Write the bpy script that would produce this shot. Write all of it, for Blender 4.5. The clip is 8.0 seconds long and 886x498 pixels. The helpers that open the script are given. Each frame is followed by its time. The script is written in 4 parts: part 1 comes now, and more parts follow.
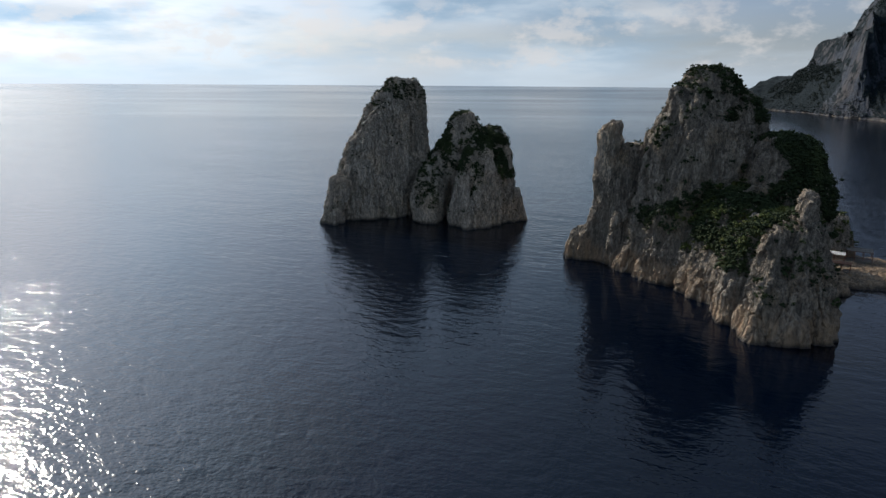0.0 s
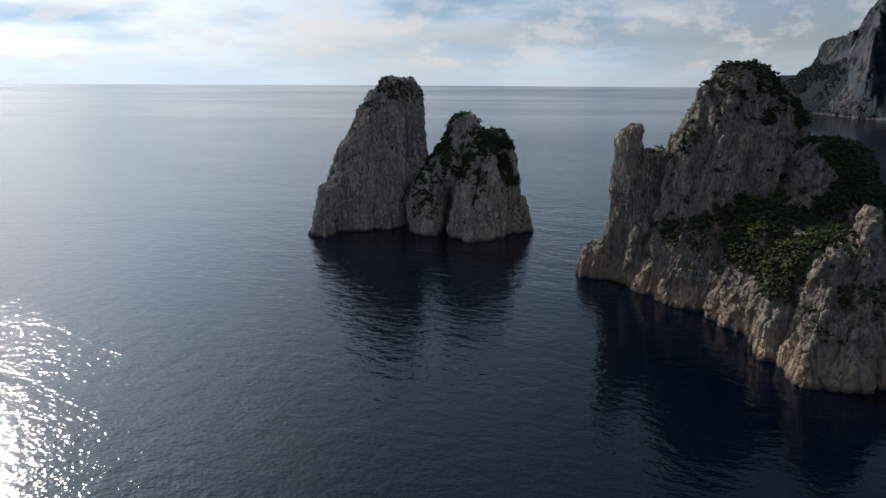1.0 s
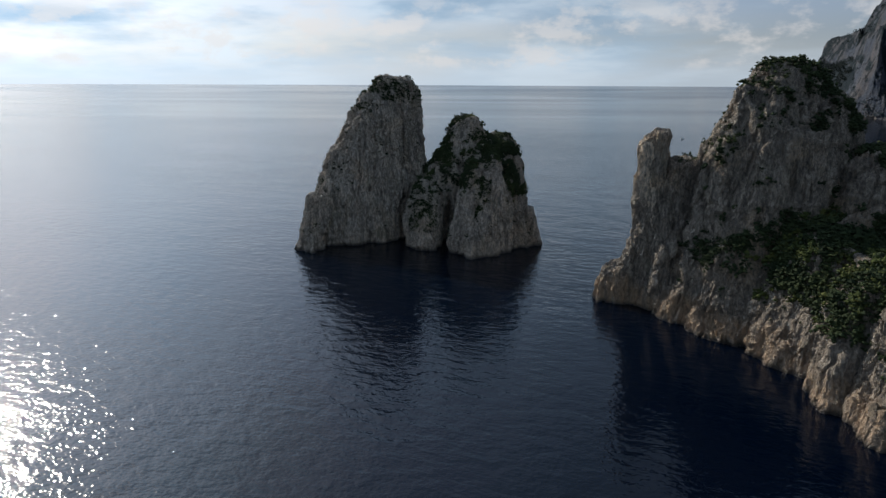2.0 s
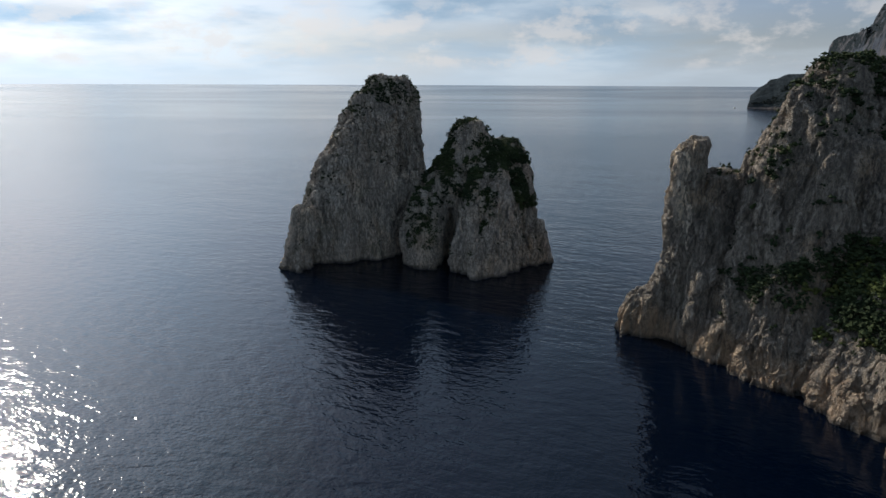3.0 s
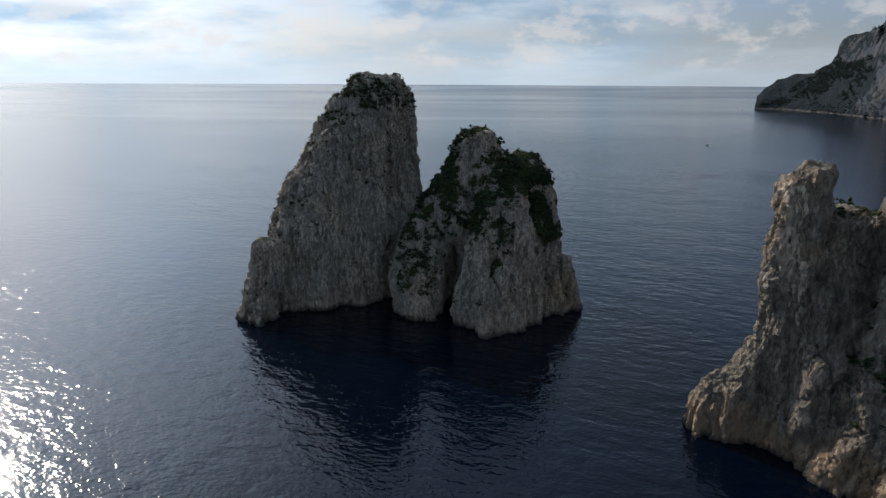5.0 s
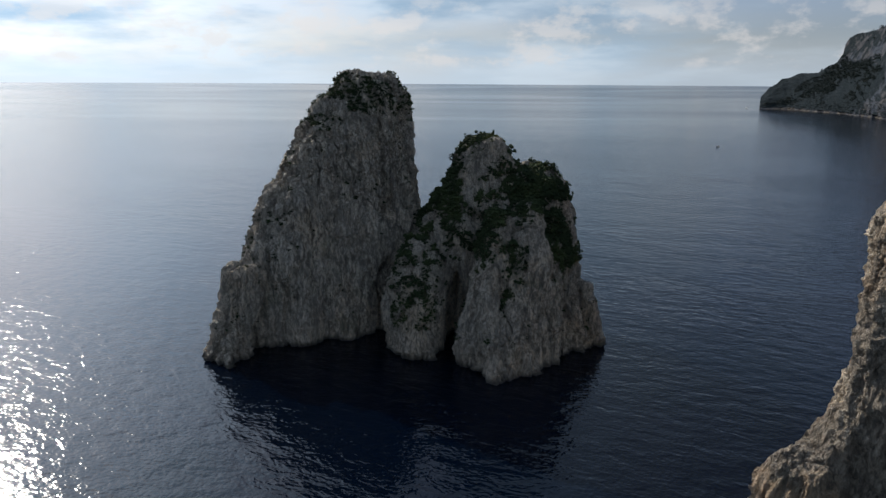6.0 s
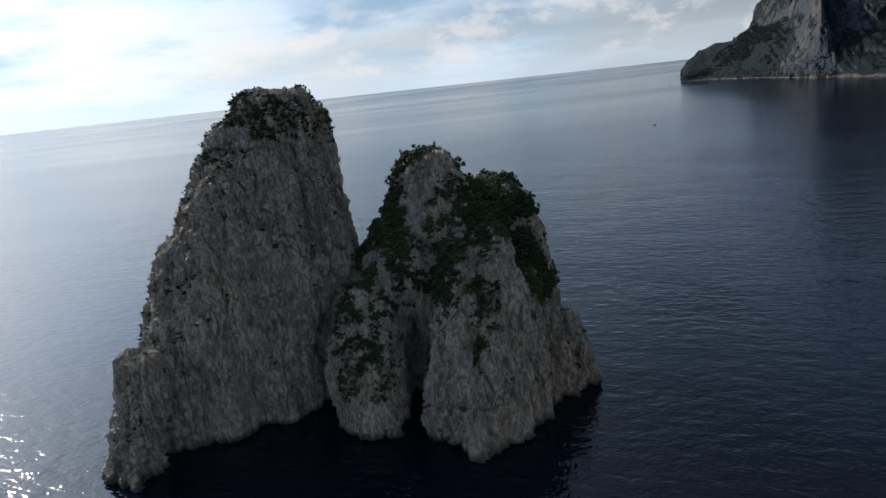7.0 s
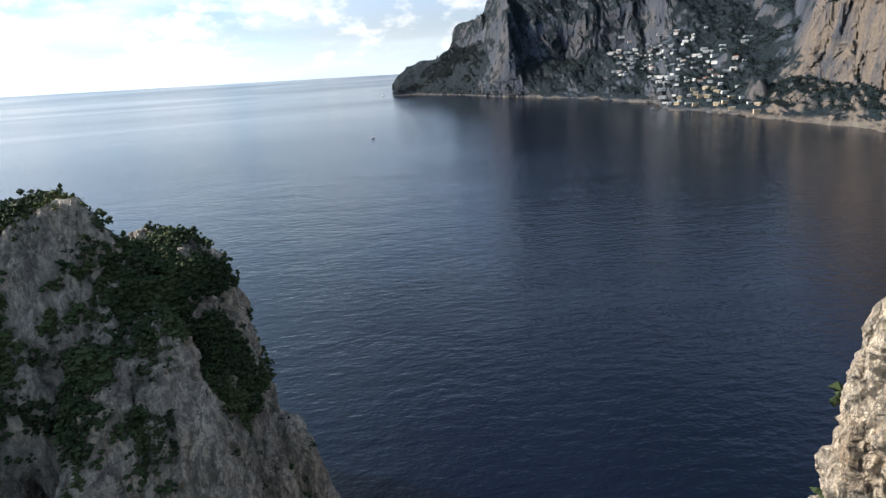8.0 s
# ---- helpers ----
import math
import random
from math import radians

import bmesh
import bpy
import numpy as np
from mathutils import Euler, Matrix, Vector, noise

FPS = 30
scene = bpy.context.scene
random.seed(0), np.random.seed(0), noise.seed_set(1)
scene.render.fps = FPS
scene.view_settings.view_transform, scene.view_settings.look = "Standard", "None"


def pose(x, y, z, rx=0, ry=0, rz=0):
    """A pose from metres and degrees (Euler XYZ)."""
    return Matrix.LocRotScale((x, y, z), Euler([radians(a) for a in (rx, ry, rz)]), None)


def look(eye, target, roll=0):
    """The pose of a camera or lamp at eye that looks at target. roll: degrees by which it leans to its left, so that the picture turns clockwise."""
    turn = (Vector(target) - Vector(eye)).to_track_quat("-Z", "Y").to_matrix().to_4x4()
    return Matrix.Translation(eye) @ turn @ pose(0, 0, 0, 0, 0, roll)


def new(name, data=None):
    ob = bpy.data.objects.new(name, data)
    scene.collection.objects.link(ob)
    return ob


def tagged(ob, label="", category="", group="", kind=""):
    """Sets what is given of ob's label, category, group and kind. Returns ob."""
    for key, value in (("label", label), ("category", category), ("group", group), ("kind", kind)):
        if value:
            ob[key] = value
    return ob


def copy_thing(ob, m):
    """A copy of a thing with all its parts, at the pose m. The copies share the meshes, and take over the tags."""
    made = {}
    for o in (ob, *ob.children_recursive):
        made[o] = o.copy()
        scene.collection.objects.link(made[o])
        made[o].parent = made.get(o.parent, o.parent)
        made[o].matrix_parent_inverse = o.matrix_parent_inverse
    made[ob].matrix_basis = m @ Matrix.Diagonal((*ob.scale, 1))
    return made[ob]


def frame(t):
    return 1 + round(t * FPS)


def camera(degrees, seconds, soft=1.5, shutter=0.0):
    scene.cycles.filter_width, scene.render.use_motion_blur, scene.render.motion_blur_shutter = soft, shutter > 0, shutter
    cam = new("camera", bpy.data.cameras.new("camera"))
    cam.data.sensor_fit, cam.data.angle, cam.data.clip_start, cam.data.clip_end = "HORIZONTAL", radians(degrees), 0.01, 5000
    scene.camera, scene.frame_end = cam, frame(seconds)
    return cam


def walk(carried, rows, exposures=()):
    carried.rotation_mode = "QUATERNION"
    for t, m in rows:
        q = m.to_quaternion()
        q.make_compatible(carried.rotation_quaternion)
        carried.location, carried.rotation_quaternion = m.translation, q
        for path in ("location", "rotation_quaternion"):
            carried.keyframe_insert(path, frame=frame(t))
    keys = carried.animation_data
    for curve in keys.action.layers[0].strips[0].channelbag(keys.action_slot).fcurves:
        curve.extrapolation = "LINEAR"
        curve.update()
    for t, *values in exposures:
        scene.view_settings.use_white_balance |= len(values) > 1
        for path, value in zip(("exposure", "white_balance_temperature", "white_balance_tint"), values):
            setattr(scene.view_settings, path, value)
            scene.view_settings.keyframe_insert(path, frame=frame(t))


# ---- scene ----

# ================= camera =================
cam = camera(68.7, 8.0)
# seconds, x, y, z, yaw, pitch, lean to the left
ROWS = [
    (0, 0.52, -3.77, 62.28, 0.21, -14.39, 0.40),
    (0.5, 0.58, 8.42, 62.12, 0.21, -14.41, 0.38),
    (1, 0.55, 20.80, 62.05, 0.18, -14.40, 0.32),
    (1.5, 0.48, 33.24, 62.00, 0.15, -14.42, 0.28),
    (3, -0.04, 71.50, 62.12, 0.14, -14.45, 0.24),
    (3.5, -0.23, 83.90, 62.20, 0.10, -14.46, 0.26),
    (4, -0.47, 96.15, 62.30, 0.07, -14.46, 0.25),
    (4.5, -0.70, 108.30, 62.32, 0.02, -14.48, 0.28),
    (6, -1.27, 146.12, 62.20, -0.02, -14.54, 0.32),
    (6.5, -1.47, 159.62, 62.10, -0.08, -14.64, 0.36),
    (6.65, -1.44, 163.97, 62.06, -0.19, -14.62, 0.24),
    (6.8, -1.29, 168.89, 61.99, -1.24, -14.42, -3.34),
    (7, -0.58, 176.15, 61.80, -4.79, -14.30, -6.28),
    (7.2, 0.75, 183.60, 61.87, -10.17, -14.21, -7.95),
    (7.5, 3.70, 195.05, 61.97, -18.24, -14.72, -8.35),
    (8, 12.65, 212.30, 62.06, -29.46, -15.55, -3.25),
]
walk(cam, [(t, pose(x, y, z, 90 + pitch, 0, yaw) @ pose(0, 0, 0, 0, 0, roll)) for t, x, y, z, yaw, pitch, roll in ROWS],
     exposures=((0, -0.06, 6330, 10), (6.5, -0.04, 6330, 10), (7, 0.18, 6330, 10), (7.5, 0.68, 6330, 10), (8, 0.98, 6330, 10)))

# ================= sky and sun =================
SUN_AZ, SUN_EL = 39.5, 30.0          # degrees to the left of +y, and up
SUN_DIR = Vector((-math.sin(radians(SUN_AZ)) * math.cos(radians(SUN_EL)),
                  math.cos(radians(SUN_AZ)) * math.cos(radians(SUN_EL)), math.sin(radians(SUN_EL))))


class Nodes:
    """A short way to write node trees."""

    def __init__(self, tree):
        self.t = tree
        tree.nodes.clear()

    def add(self, kind, **kw):
        n = self.t.nodes.new(kind)
        for k, v in kw.items():
            if k.startswith("in_"):
                key = k[3:]
                key = int(key) if key.isdigit() else key.replace("_", " ")
                self.put(n.inputs[key], v)
            else:
                setattr(n, k, v)
        return n

    def put(self, socket, v):
        if isinstance(v, bpy.types.NodeSocket):
            self.t.links.new(v, socket)
        else:
            socket.default_value = v

    def math(self, op, a, b=0.0, c=0.0, clamp=False):
        n = self.add("ShaderNodeMath", operation=op, use_clamp=clamp)
        for i, v in enumerate((a, b, c)):
            self.put(n.inputs[i], v)
        return n.outputs[0]

    def vec(self, op, a, b=(0, 0, 0), scale=1.0):
        n = self.add("ShaderNodeVectorMath", operation=op)
        self.put(n.inputs[0], a)
        self.put(n.inputs[1], b)
        self.put(n.inputs[3], scale)
        return n.outputs["Value"] if op in ("DOT_PRODUCT", "LENGTH") else n.outputs[0]

    def ramp(self, fac, lo, hi, a=0.0, b=1.0, smooth=True):
        n = self.add("ShaderNodeMapRange", interpolation_type="SMOOTHSTEP" if smooth else "LINEAR")
        for i, v in enumerate((fac, lo, hi, a, b)):
            self.put(n.inputs[i], v)
        return n.outputs[0]

    def mix(self, fac, a, b, blend="MIX"):
        n = self.add("ShaderNodeMix", data_type="RGBA", blend_type=blend)
        self.put(n.inputs[0], fac)
        self.put(n.inputs[6], (*a, 1) if isinstance(a, tuple) else a)
        self.put(n.inputs[7], (*b, 1) if isinstance(b, tuple) else b)
        return n.outputs[2]

    def noise(self, co, scale, detail=4.0, rough=0.55, distort=0.0, out=0):
        n = self.add("ShaderNodeTexNoise")
        self.put(n.inputs["Vector"], co)
        self.put(n.inputs["Scale"], scale)
        self.put(n.inputs["Detail"], detail)
        self.put(n.inputs["Roughness"], rough)
        self.put(n.inputs["Distortion"], distort)
        return n.outputs[out]

    def scaled(self, co, s):
        return self.vec("MULTIPLY", co, s)


world = bpy.data.worlds.new("sky")
scene.world = world
world.use_nodes = True
N = Nodes(world.node_tree)
way = N.add("ShaderNodeTexCoord").outputs["Generated"]
parts = N.add("ShaderNodeSeparateXYZ", in_0=way)
up = parts.outputs[2]
sky = N.add("ShaderNodeTexSky", sky_type="NISHITA", sun_disc=False, sun_elevation=radians(SUN_EL), sun_rotation=radians(-SUN_AZ),
            altitude=60.0, air_density=1.0, dust_density=2.0, ozone_density=1.5)
clear = N.vec("SCALE", sky.outputs[0], scale=0.085)
# how near to the sun
toward = N.math("MAXIMUM", N.vec("DOT_PRODUCT", way, tuple(SUN_DIR)), 0.0)
glow_wide = N.math("POWER", toward, 4.0)
glow_near = N.math("POWER", toward, 22.0)
above = N.math("MAXIMUM", up, 0.0)
# broken cloud, flattened towards the horizon
bend = N.add("ShaderNodeCombineXYZ", in_0=parts.outputs[0], in_1=parts.outputs[1], in_2=N.math("MULTIPLY", N.math("POWER", above, 0.85), 3.6)).outputs[0]
big = N.noise(N.vec("ADD", bend, (3.1, 0.7, 0.2)), 2.9, 6.0, 0.5, 0.0)
small = N.noise(N.vec("ADD", bend, (0.4, 5.2, 1.3)), 9.0, 6.0, 0.55, 0.0)
cover = N.ramp(N.math("ADD", big, N.math("MULTIPLY", N.math("SUBTRACT", small, 0.5), 0.24)), 0.32, 0.63)
shade = N.ramp(N.noise(N.vec("ADD", bend, (0.0, 0.02, -0.05)), 5.5, 6.0, 0.54, 0.0), 0.36, 0.64)
low = N.math("POWER", N.math("SUBTRACT", 1.0, N.math("MINIMUM", above, 1.0)), 4.0)
cloud_light = N.math("ADD", N.math("MULTIPLY_ADD", low, 0.64, 0.066), N.math("ADD", N.math("MULTIPLY", glow_wide, 0.52), N.math("MULTIPLY", glow_near, 1.1)))
cloud_light = N.math("MULTIPLY_ADD", N.math("MULTIPLY", N.math("POWER", toward, 2.6), N.ramp(up, 0.06, 0.28)), 0.32, cloud_light)
cloud_light = N.math("MULTIPLY_ADD", N.math("MULTIPLY", N.math("POWER", toward, 9.0), N.ramp(up, 0.05, 0.22)), 0.52, cloud_light)
# cloud opposite the sun is lit from the front
opposite = N.math("MAXIMUM", N.vec("DOT_PRODUCT", way, tuple(Vector((-SUN_DIR.x, -SUN_DIR.y, 0.25)).normalized())), 0.0)
cloud_light = N.math("MULTIPLY_ADD", N.math("POWER", opposite, 1.6), 0.42, cloud_light)
cloud_light = N.math("MULTIPLY", cloud_light, N.math("MULTIPLY_ADD", shade, 0.36, 0.80))
cloud_tint = N.mix(shade, (0.74, 0.92, 1.10), (0.95, 0.98, 1.02))
cloud_tint = N.mix(low, N.vec("MULTIPLY", cloud_tint, (0.85, 0.97, 1.13)), cloud_tint)
cloud = N.vec("SCALE", N.vec("MULTIPLY", cloud_tint, (0.92, 1.0, 1.03)), scale=cloud_light)
haze_light = N.math("ADD", 0.60, N.math("ADD", N.math("MULTIPLY", glow_wide, 0.66), N.math("MULTIPLY", glow_near, 1.2)))
haze = N.vec("SCALE", (0.84, 0.97, 1.09), scale=haze_light)
open_sky = N.vec("ADD", N.vec("ADD", N.vec("MULTIPLY", clear, (0.68, 0.74, 0.92)), (0.092, 0.10, 0.114)), N.vec("SCALE", (0.95, 0.98, 1.0), scale=N.math("MULTIPLY_ADD", glow_near, 0.9, N.math("MULTIPLY", glow_wide, 0.22))))
colour = N.mix(cover, open_sky, cloud)
colour = N.mix(N.math("MULTIPLY", N.ramp(up, 0.075, 0.0), 0.8), colour, haze)
# small heaped clouds low over the horizon
heap = N.noise(N.scaled(way, (1.0, 1.0, 1.9)), 11.0, 8.0, 0.60, 0.0)
band = N.math("MULTIPLY", N.ramp(up, 0.012, 0.030), N.ramp(up, 0.150, 0.075))
puff = N.math("MULTIPLY", N.math("MULTIPLY", N.ramp(heap, 0.49, 0.62), band), 0.60)
colour = N.mix(puff, colour, N.vec("SCALE", (1.0, 0.965, 0.94), scale=N.math("MULTIPLY_ADD", glow_wide, 0.35, 0.70)))
back = N.add("ShaderNodeBackground", in_0=colour, in_1=1.0)
N.add("ShaderNodeOutputWorld", in_0=back.outputs[0])

sun = new("sun", bpy.data.lights.new("sun", "SUN"))
sun.data.energy, sun.data.angle, sun.data.color = 3.5, radians(0.6), (1.0, 0.89, 0.74)
sun.matrix_world = look(SUN_DIR * 1000, (0, 0, 0))


# ================= materials =================
def material(name):
    m = bpy.data.materials.new(name)
    m.use_nodes = True
    return m, Nodes(m.node_tree)


def finish(n, shader, normal=None):
    n.add("ShaderNodeOutputMaterial", in_0=shader.outputs[0])
    if normal is not None:
        n.put(shader.inputs["Normal"], normal)


def limestone(name, warm=0.5, dark=1.0, grain=1.0, worn_shade=1.0, tint=(1, 1, 1)):
    """Weathered sea-cliff limestone: grey crust, tan and rust patches, dark streaks, pits with shade painted in, a wet
    dark foot.
    """
    m, n = material(name)
    co = n.add("ShaderNodeTexCoord").outputs["Object"]
    z = n.add("ShaderNodeSeparateXYZ", in_0=co).outputs[2]

    def tone(r, g, b):
        return tuple(c * dark * k for c, k in zip((r, g, b), tint))

    streak = n.noise(n.scaled(co, (0.50, 0.50, 0.06)), grain, 6.0, 0.62, 0.6)
    patch = n.noise(co, 0.075 * grain, 5.0, 0.6, 0.4)
    weather = n.ramp(n.noise(n.scaled(co, (1.0, 1.0, 0.55)), 0.06 * grain, 4.0, 0.6, 0.3), 0.36, 0.60, 0.30, 1.0)
    crag = n.noise(n.scaled(co, (1.0, 1.0, 0.28)), 0.75 * grain, 8.0, 0.66, 0.3)
    pit = n.noise(n.scaled(co, (1.0, 1.0, 0.6)), 2.2 * grain, 5.0, 0.7, 0.4)
    fine = n.noise(co, 4.5 * grain, 6.0, 0.7)
    base = n.mix(n.ramp(streak, 0.34, 0.66), tone(0.20, 0.172, 0.144), tone(0.385, 0.335, 0.278))
    base = n.mix(n.math("MULTIPLY", n.ramp(patch, 0.50, 0.68), warm), base, tone(0.44, 0.33, 0.225))
    base = n.mix(n.math("MULTIPLY", n.ramp(fine, 0.42, 0.62), 0.35), base, tone(0.46, 0.43, 0.385))
    cut = n.math("MULTIPLY", weather, worn_shade)
    # lows of the crag, pit and grit bumps darkened: crevice shade as colour
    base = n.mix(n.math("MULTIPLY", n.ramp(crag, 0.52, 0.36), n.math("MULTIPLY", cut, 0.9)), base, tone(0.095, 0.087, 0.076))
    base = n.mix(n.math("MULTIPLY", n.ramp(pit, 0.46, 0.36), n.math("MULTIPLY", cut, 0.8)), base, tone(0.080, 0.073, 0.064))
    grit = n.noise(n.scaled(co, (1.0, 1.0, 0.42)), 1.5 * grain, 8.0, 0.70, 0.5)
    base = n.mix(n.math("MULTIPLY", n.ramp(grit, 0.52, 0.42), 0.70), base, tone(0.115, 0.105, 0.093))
    base = n.mix(n.math("MULTIPLY", n.ramp(grit, 0.54, 0.64), 0.62), base, tone(0.46, 0.42, 0.36))
    lichen = n.noise(co, 0.17 * grain, 7.0, 0.68, 0.2)
    base = n.mix(n.math("MULTIPLY", n.ramp(lichen, 0.54, 0.68), n.math("MULTIPLY", cut, 0.55)), base, tone(0.085, 0.092, 0.06))
    foot = n.ramp(n.math("MULTIPLY_ADD", patch, -16.0, z), 2.0, -4.0)
    base = n.mix(n.math("MULTIPLY", n.math("MULTIPLY", foot, n.ramp(streak, 0.38, 0.6, 0.25, 1.0)), warm ** 3 * 0.85), base, tone(0.50, 0.36, 0.24))
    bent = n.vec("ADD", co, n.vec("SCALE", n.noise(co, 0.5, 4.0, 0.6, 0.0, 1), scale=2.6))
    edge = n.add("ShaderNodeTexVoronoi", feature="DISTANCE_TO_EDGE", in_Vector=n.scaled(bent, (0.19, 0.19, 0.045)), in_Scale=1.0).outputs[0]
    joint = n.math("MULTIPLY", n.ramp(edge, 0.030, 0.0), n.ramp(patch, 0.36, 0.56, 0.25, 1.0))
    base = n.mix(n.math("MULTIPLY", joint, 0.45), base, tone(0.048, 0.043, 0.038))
    wet = n.ramp(n.math("ADD", z, n.math("MULTIPLY", patch, 1.6)), 2.4, 0.9)
    base = n.mix(n.math("MULTIPLY", wet, 0.85), base, (0.045, 0.04, 0.034))
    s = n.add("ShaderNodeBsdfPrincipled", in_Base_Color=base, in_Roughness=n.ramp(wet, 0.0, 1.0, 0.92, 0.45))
    h = n.math("ADD", n.math("MULTIPLY", crag, 1.1), n.math("ADD", n.math("MULTIPLY", streak, 0.9), n.math("ADD", n.math("MULTIPLY_ADD", grit, 0.95, n.math("MULTIPLY", pit, 0.65)), n.math("MULTIPLY_ADD", joint, -0.6, n.math("MULTIPLY", fine, 0.34)))))
    b = n.add("ShaderNodeBump", in_Strength=1.0, in_Distance=1.3, in_Height=h)
    finish(n, s, b.outputs[0])
    return m


def leafy(name, a, b, c):
    m, n = material(name)
    geo = n.add("ShaderNodeNewGeometry")
    rnd = geo.outputs["Random Per Island"]
    co = n.add("ShaderNodeTexCoord").outputs["Object"]
    patch = n.noise(co, 0.12, 3.0, 0.6)
    bush = n.ramp(n.noise(co, 0.75, 2.0, 0.5), 0.32, 0.68)
    col = n.mix(n.math("MULTIPLY_ADD", rnd, 0.35, n.math("MULTIPLY", bush, 0.65)), a, b)
    col = n.mix(n.math("MULTIPLY", n.ramp(patch, 0.45, 0.68), 0.8), col, c)
    s = n.add("ShaderNodeBsdfPrincipled", in_Base_Color=col, in_Roughness=0.8, in_Specular_IOR_Level=0.12)
    finish(n, s)
    return m


def plain(name, col, rough=0.7, metal=0.0, vary=0.25, scale=3.0, bump=0.02):
    m, n = material(name)
    co = n.add("ShaderNodeTexCoord").outputs["Object"]
    a = n.noise(co, scale, 6.0, 0.65)
    b = n.noise(co, scale * 0.13, 4.0, 0.6)
    f = n.math("ADD", n.math("MULTIPLY", a, 0.6), n.math("MULTIPLY", b, 0.4))
    c = n.mix(n.ramp(f, 0.3, 0.7), tuple(x * (1 - vary) for x in col), tuple(min(1, x * (1 + vary * 0.5)) for x in col))
    s = n.add("ShaderNodeBsdfPrincipled", in_Base_Color=c, in_Roughness=rough, in_Metallic=metal)
    bp = n.add("ShaderNodeBump", in_Strength=0.5, in_Distance=bump, in_Height=a)
    finish(n, s, bp.outputs[0])
    return m


def sea_water():
    m, n = material("sea_water")
    co = n.add("ShaderNodeTexCoord").outputs["Object"]
    turn = n.add("ShaderNodeVectorRotate", rotation_type="Z_AXIS", in_Vector=co, in_Angle=radians(24.0)).outputs[0]
    swell = n.noise(n.scaled(turn, (0.030, 0.062, 0.03)), 1.0, 3.0, 0.5, 0.3)
    wave = n.noise(n.scaled(turn, (0.20, 0.36, 0.2)), 1.0, 1.0, 0.5, 0.4)
    chop = n.noise(n.scaled(turn, (0.95, 1.35, 1.0)), 1.0, 1.0, 0.5, 0.3)
    gust = n.ramp(n.noise(n.scaled(turn, (0.0035, 0.009, 0.01)), 1.0, 4.0, 0.6, 0.8), 0.36, 0.66, 0.55, 1.0)
    east = n.add("ShaderNodeSeparateXYZ", in_0=co).outputs[0]
    north = n.add("ShaderNodeSeparateXYZ", in_0=co).outputs[1]
    lee = n.math("MULTIPLY", n.ramp(n.math("MULTIPLY_ADD", gust, 60.0, east), 0.0, 120.0), n.ramp(north, 170.0, 60.0))
    gust = n.math("MULTIPLY", gust, n.math("MULTIPLY_ADD", lee, -0.5, 1.0))
    offing = n.ramp(north, 150.0, 520.0)
    h = n.math("ADD", n.math("MULTIPLY", swell, 0.48), n.math("ADD", n.math("MULTIPLY", wave, 0.31), n.math("MULTIPLY", chop, 0.125)))
    b = n.add("ShaderNodeBump", in_Strength=n.math("MULTIPLY", gust, n.ramp(north, 150.0, 1300.0, 1.0, 0.15)), in_Distance=1.0, in_Height=h)
    tone = n.noise(co, 0.006, 3.0, 0.5)
    col = n.mix(n.ramp(tone, 0.35, 0.65), (0.0003, 0.0024, 0.0082), (0.0004, 0.0032, 0.0102))
    s = n.add("ShaderNodeBsdfPrincipled", in_Base_Color=col, in_Roughness=n.math("MULTIPLY_ADD", offing, n.ramp(n.noise(n.scaled(co, (0.0007, 0.0020, 0.01)), 1.0, 3.0, 0.5, 0.5), 0.36, 0.64, 0.06, 0.115), 0.074), in_IOR=1.333)
    finish(n, s, b.outputs[0])
    return m


WATER = sea_water()
ROCK_GREY = limestone("grey_limestone", warm=0.5, dark=1.85, worn_shade=0.88, tint=(1.03, 1.0, 0.95))
ROCK_PALE = limestone("pale_limestone", warm=0.95, dark=1.22, worn_shade=0.95, tint=(1.05, 1.0, 0.93))
# clean pale rock, its colour raised further to look in full sun
ROCK_SUNLIT = limestone("fresh_sunlit_limestone", warm=0.40, dark=2.30, worn_shade=0.18, tint=(1.06, 1.0, 0.90))
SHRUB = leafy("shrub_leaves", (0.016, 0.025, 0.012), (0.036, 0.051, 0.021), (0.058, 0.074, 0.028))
# light green of herbs, also used as a sunlit copy of the shrub leaves
SHRUB_LIT = leafy("herb_and_sunlit_leaves", (0.036, 0.050, 0.015), (0.075, 0.090, 0.026), (0.105, 0.105, 0.028))


# ================= numeric helpers =================
def lattice(ix, iy, iz, seed):
    h = (ix.astype(np.int64) * 374761393 + iy.astype(np.int64) * 668265263 + iz.astype(np.int64) * 2147483647 + seed * 974711) & 0xFFFFFFFF
    h = ((h ^ (h >> 13)) * 1274126177) & 0xFFFFFFFF
    h = ((h ^ (h >> 16)) * 2246822519) & 0xFFFFFFFF
    return ((h ^ (h >> 15)) & 0xFFFF) / 32767.5 - 1.0


def grain3(p, seed):
    """Smooth value noise in -1..1 at points p (n x 3)."""
    i = np.floor(p)
    f = p - i
    f = f * f * f * (f * (f * 6 - 15) + 10)
    i = i.astype(np.int64)
    out = 0.0
    for dx in (0, 1):
        wx = f[:, 0] if dx else 1 - f[:, 0]
        for dy in (0, 1):
            wy = f[:, 1] if dy else 1 - f[:, 1]
            for dz in (0, 1):
                wz = f[:, 2] if dz else 1 - f[:, 2]
                out = out + wx * wy * wz * lattice(i[:, 0] + dx, i[:, 1] + dy, i[:, 2] + dz, seed)
    return out


SPIN = np.array(Euler((0.5, 0.7, 0.9)).to_matrix())


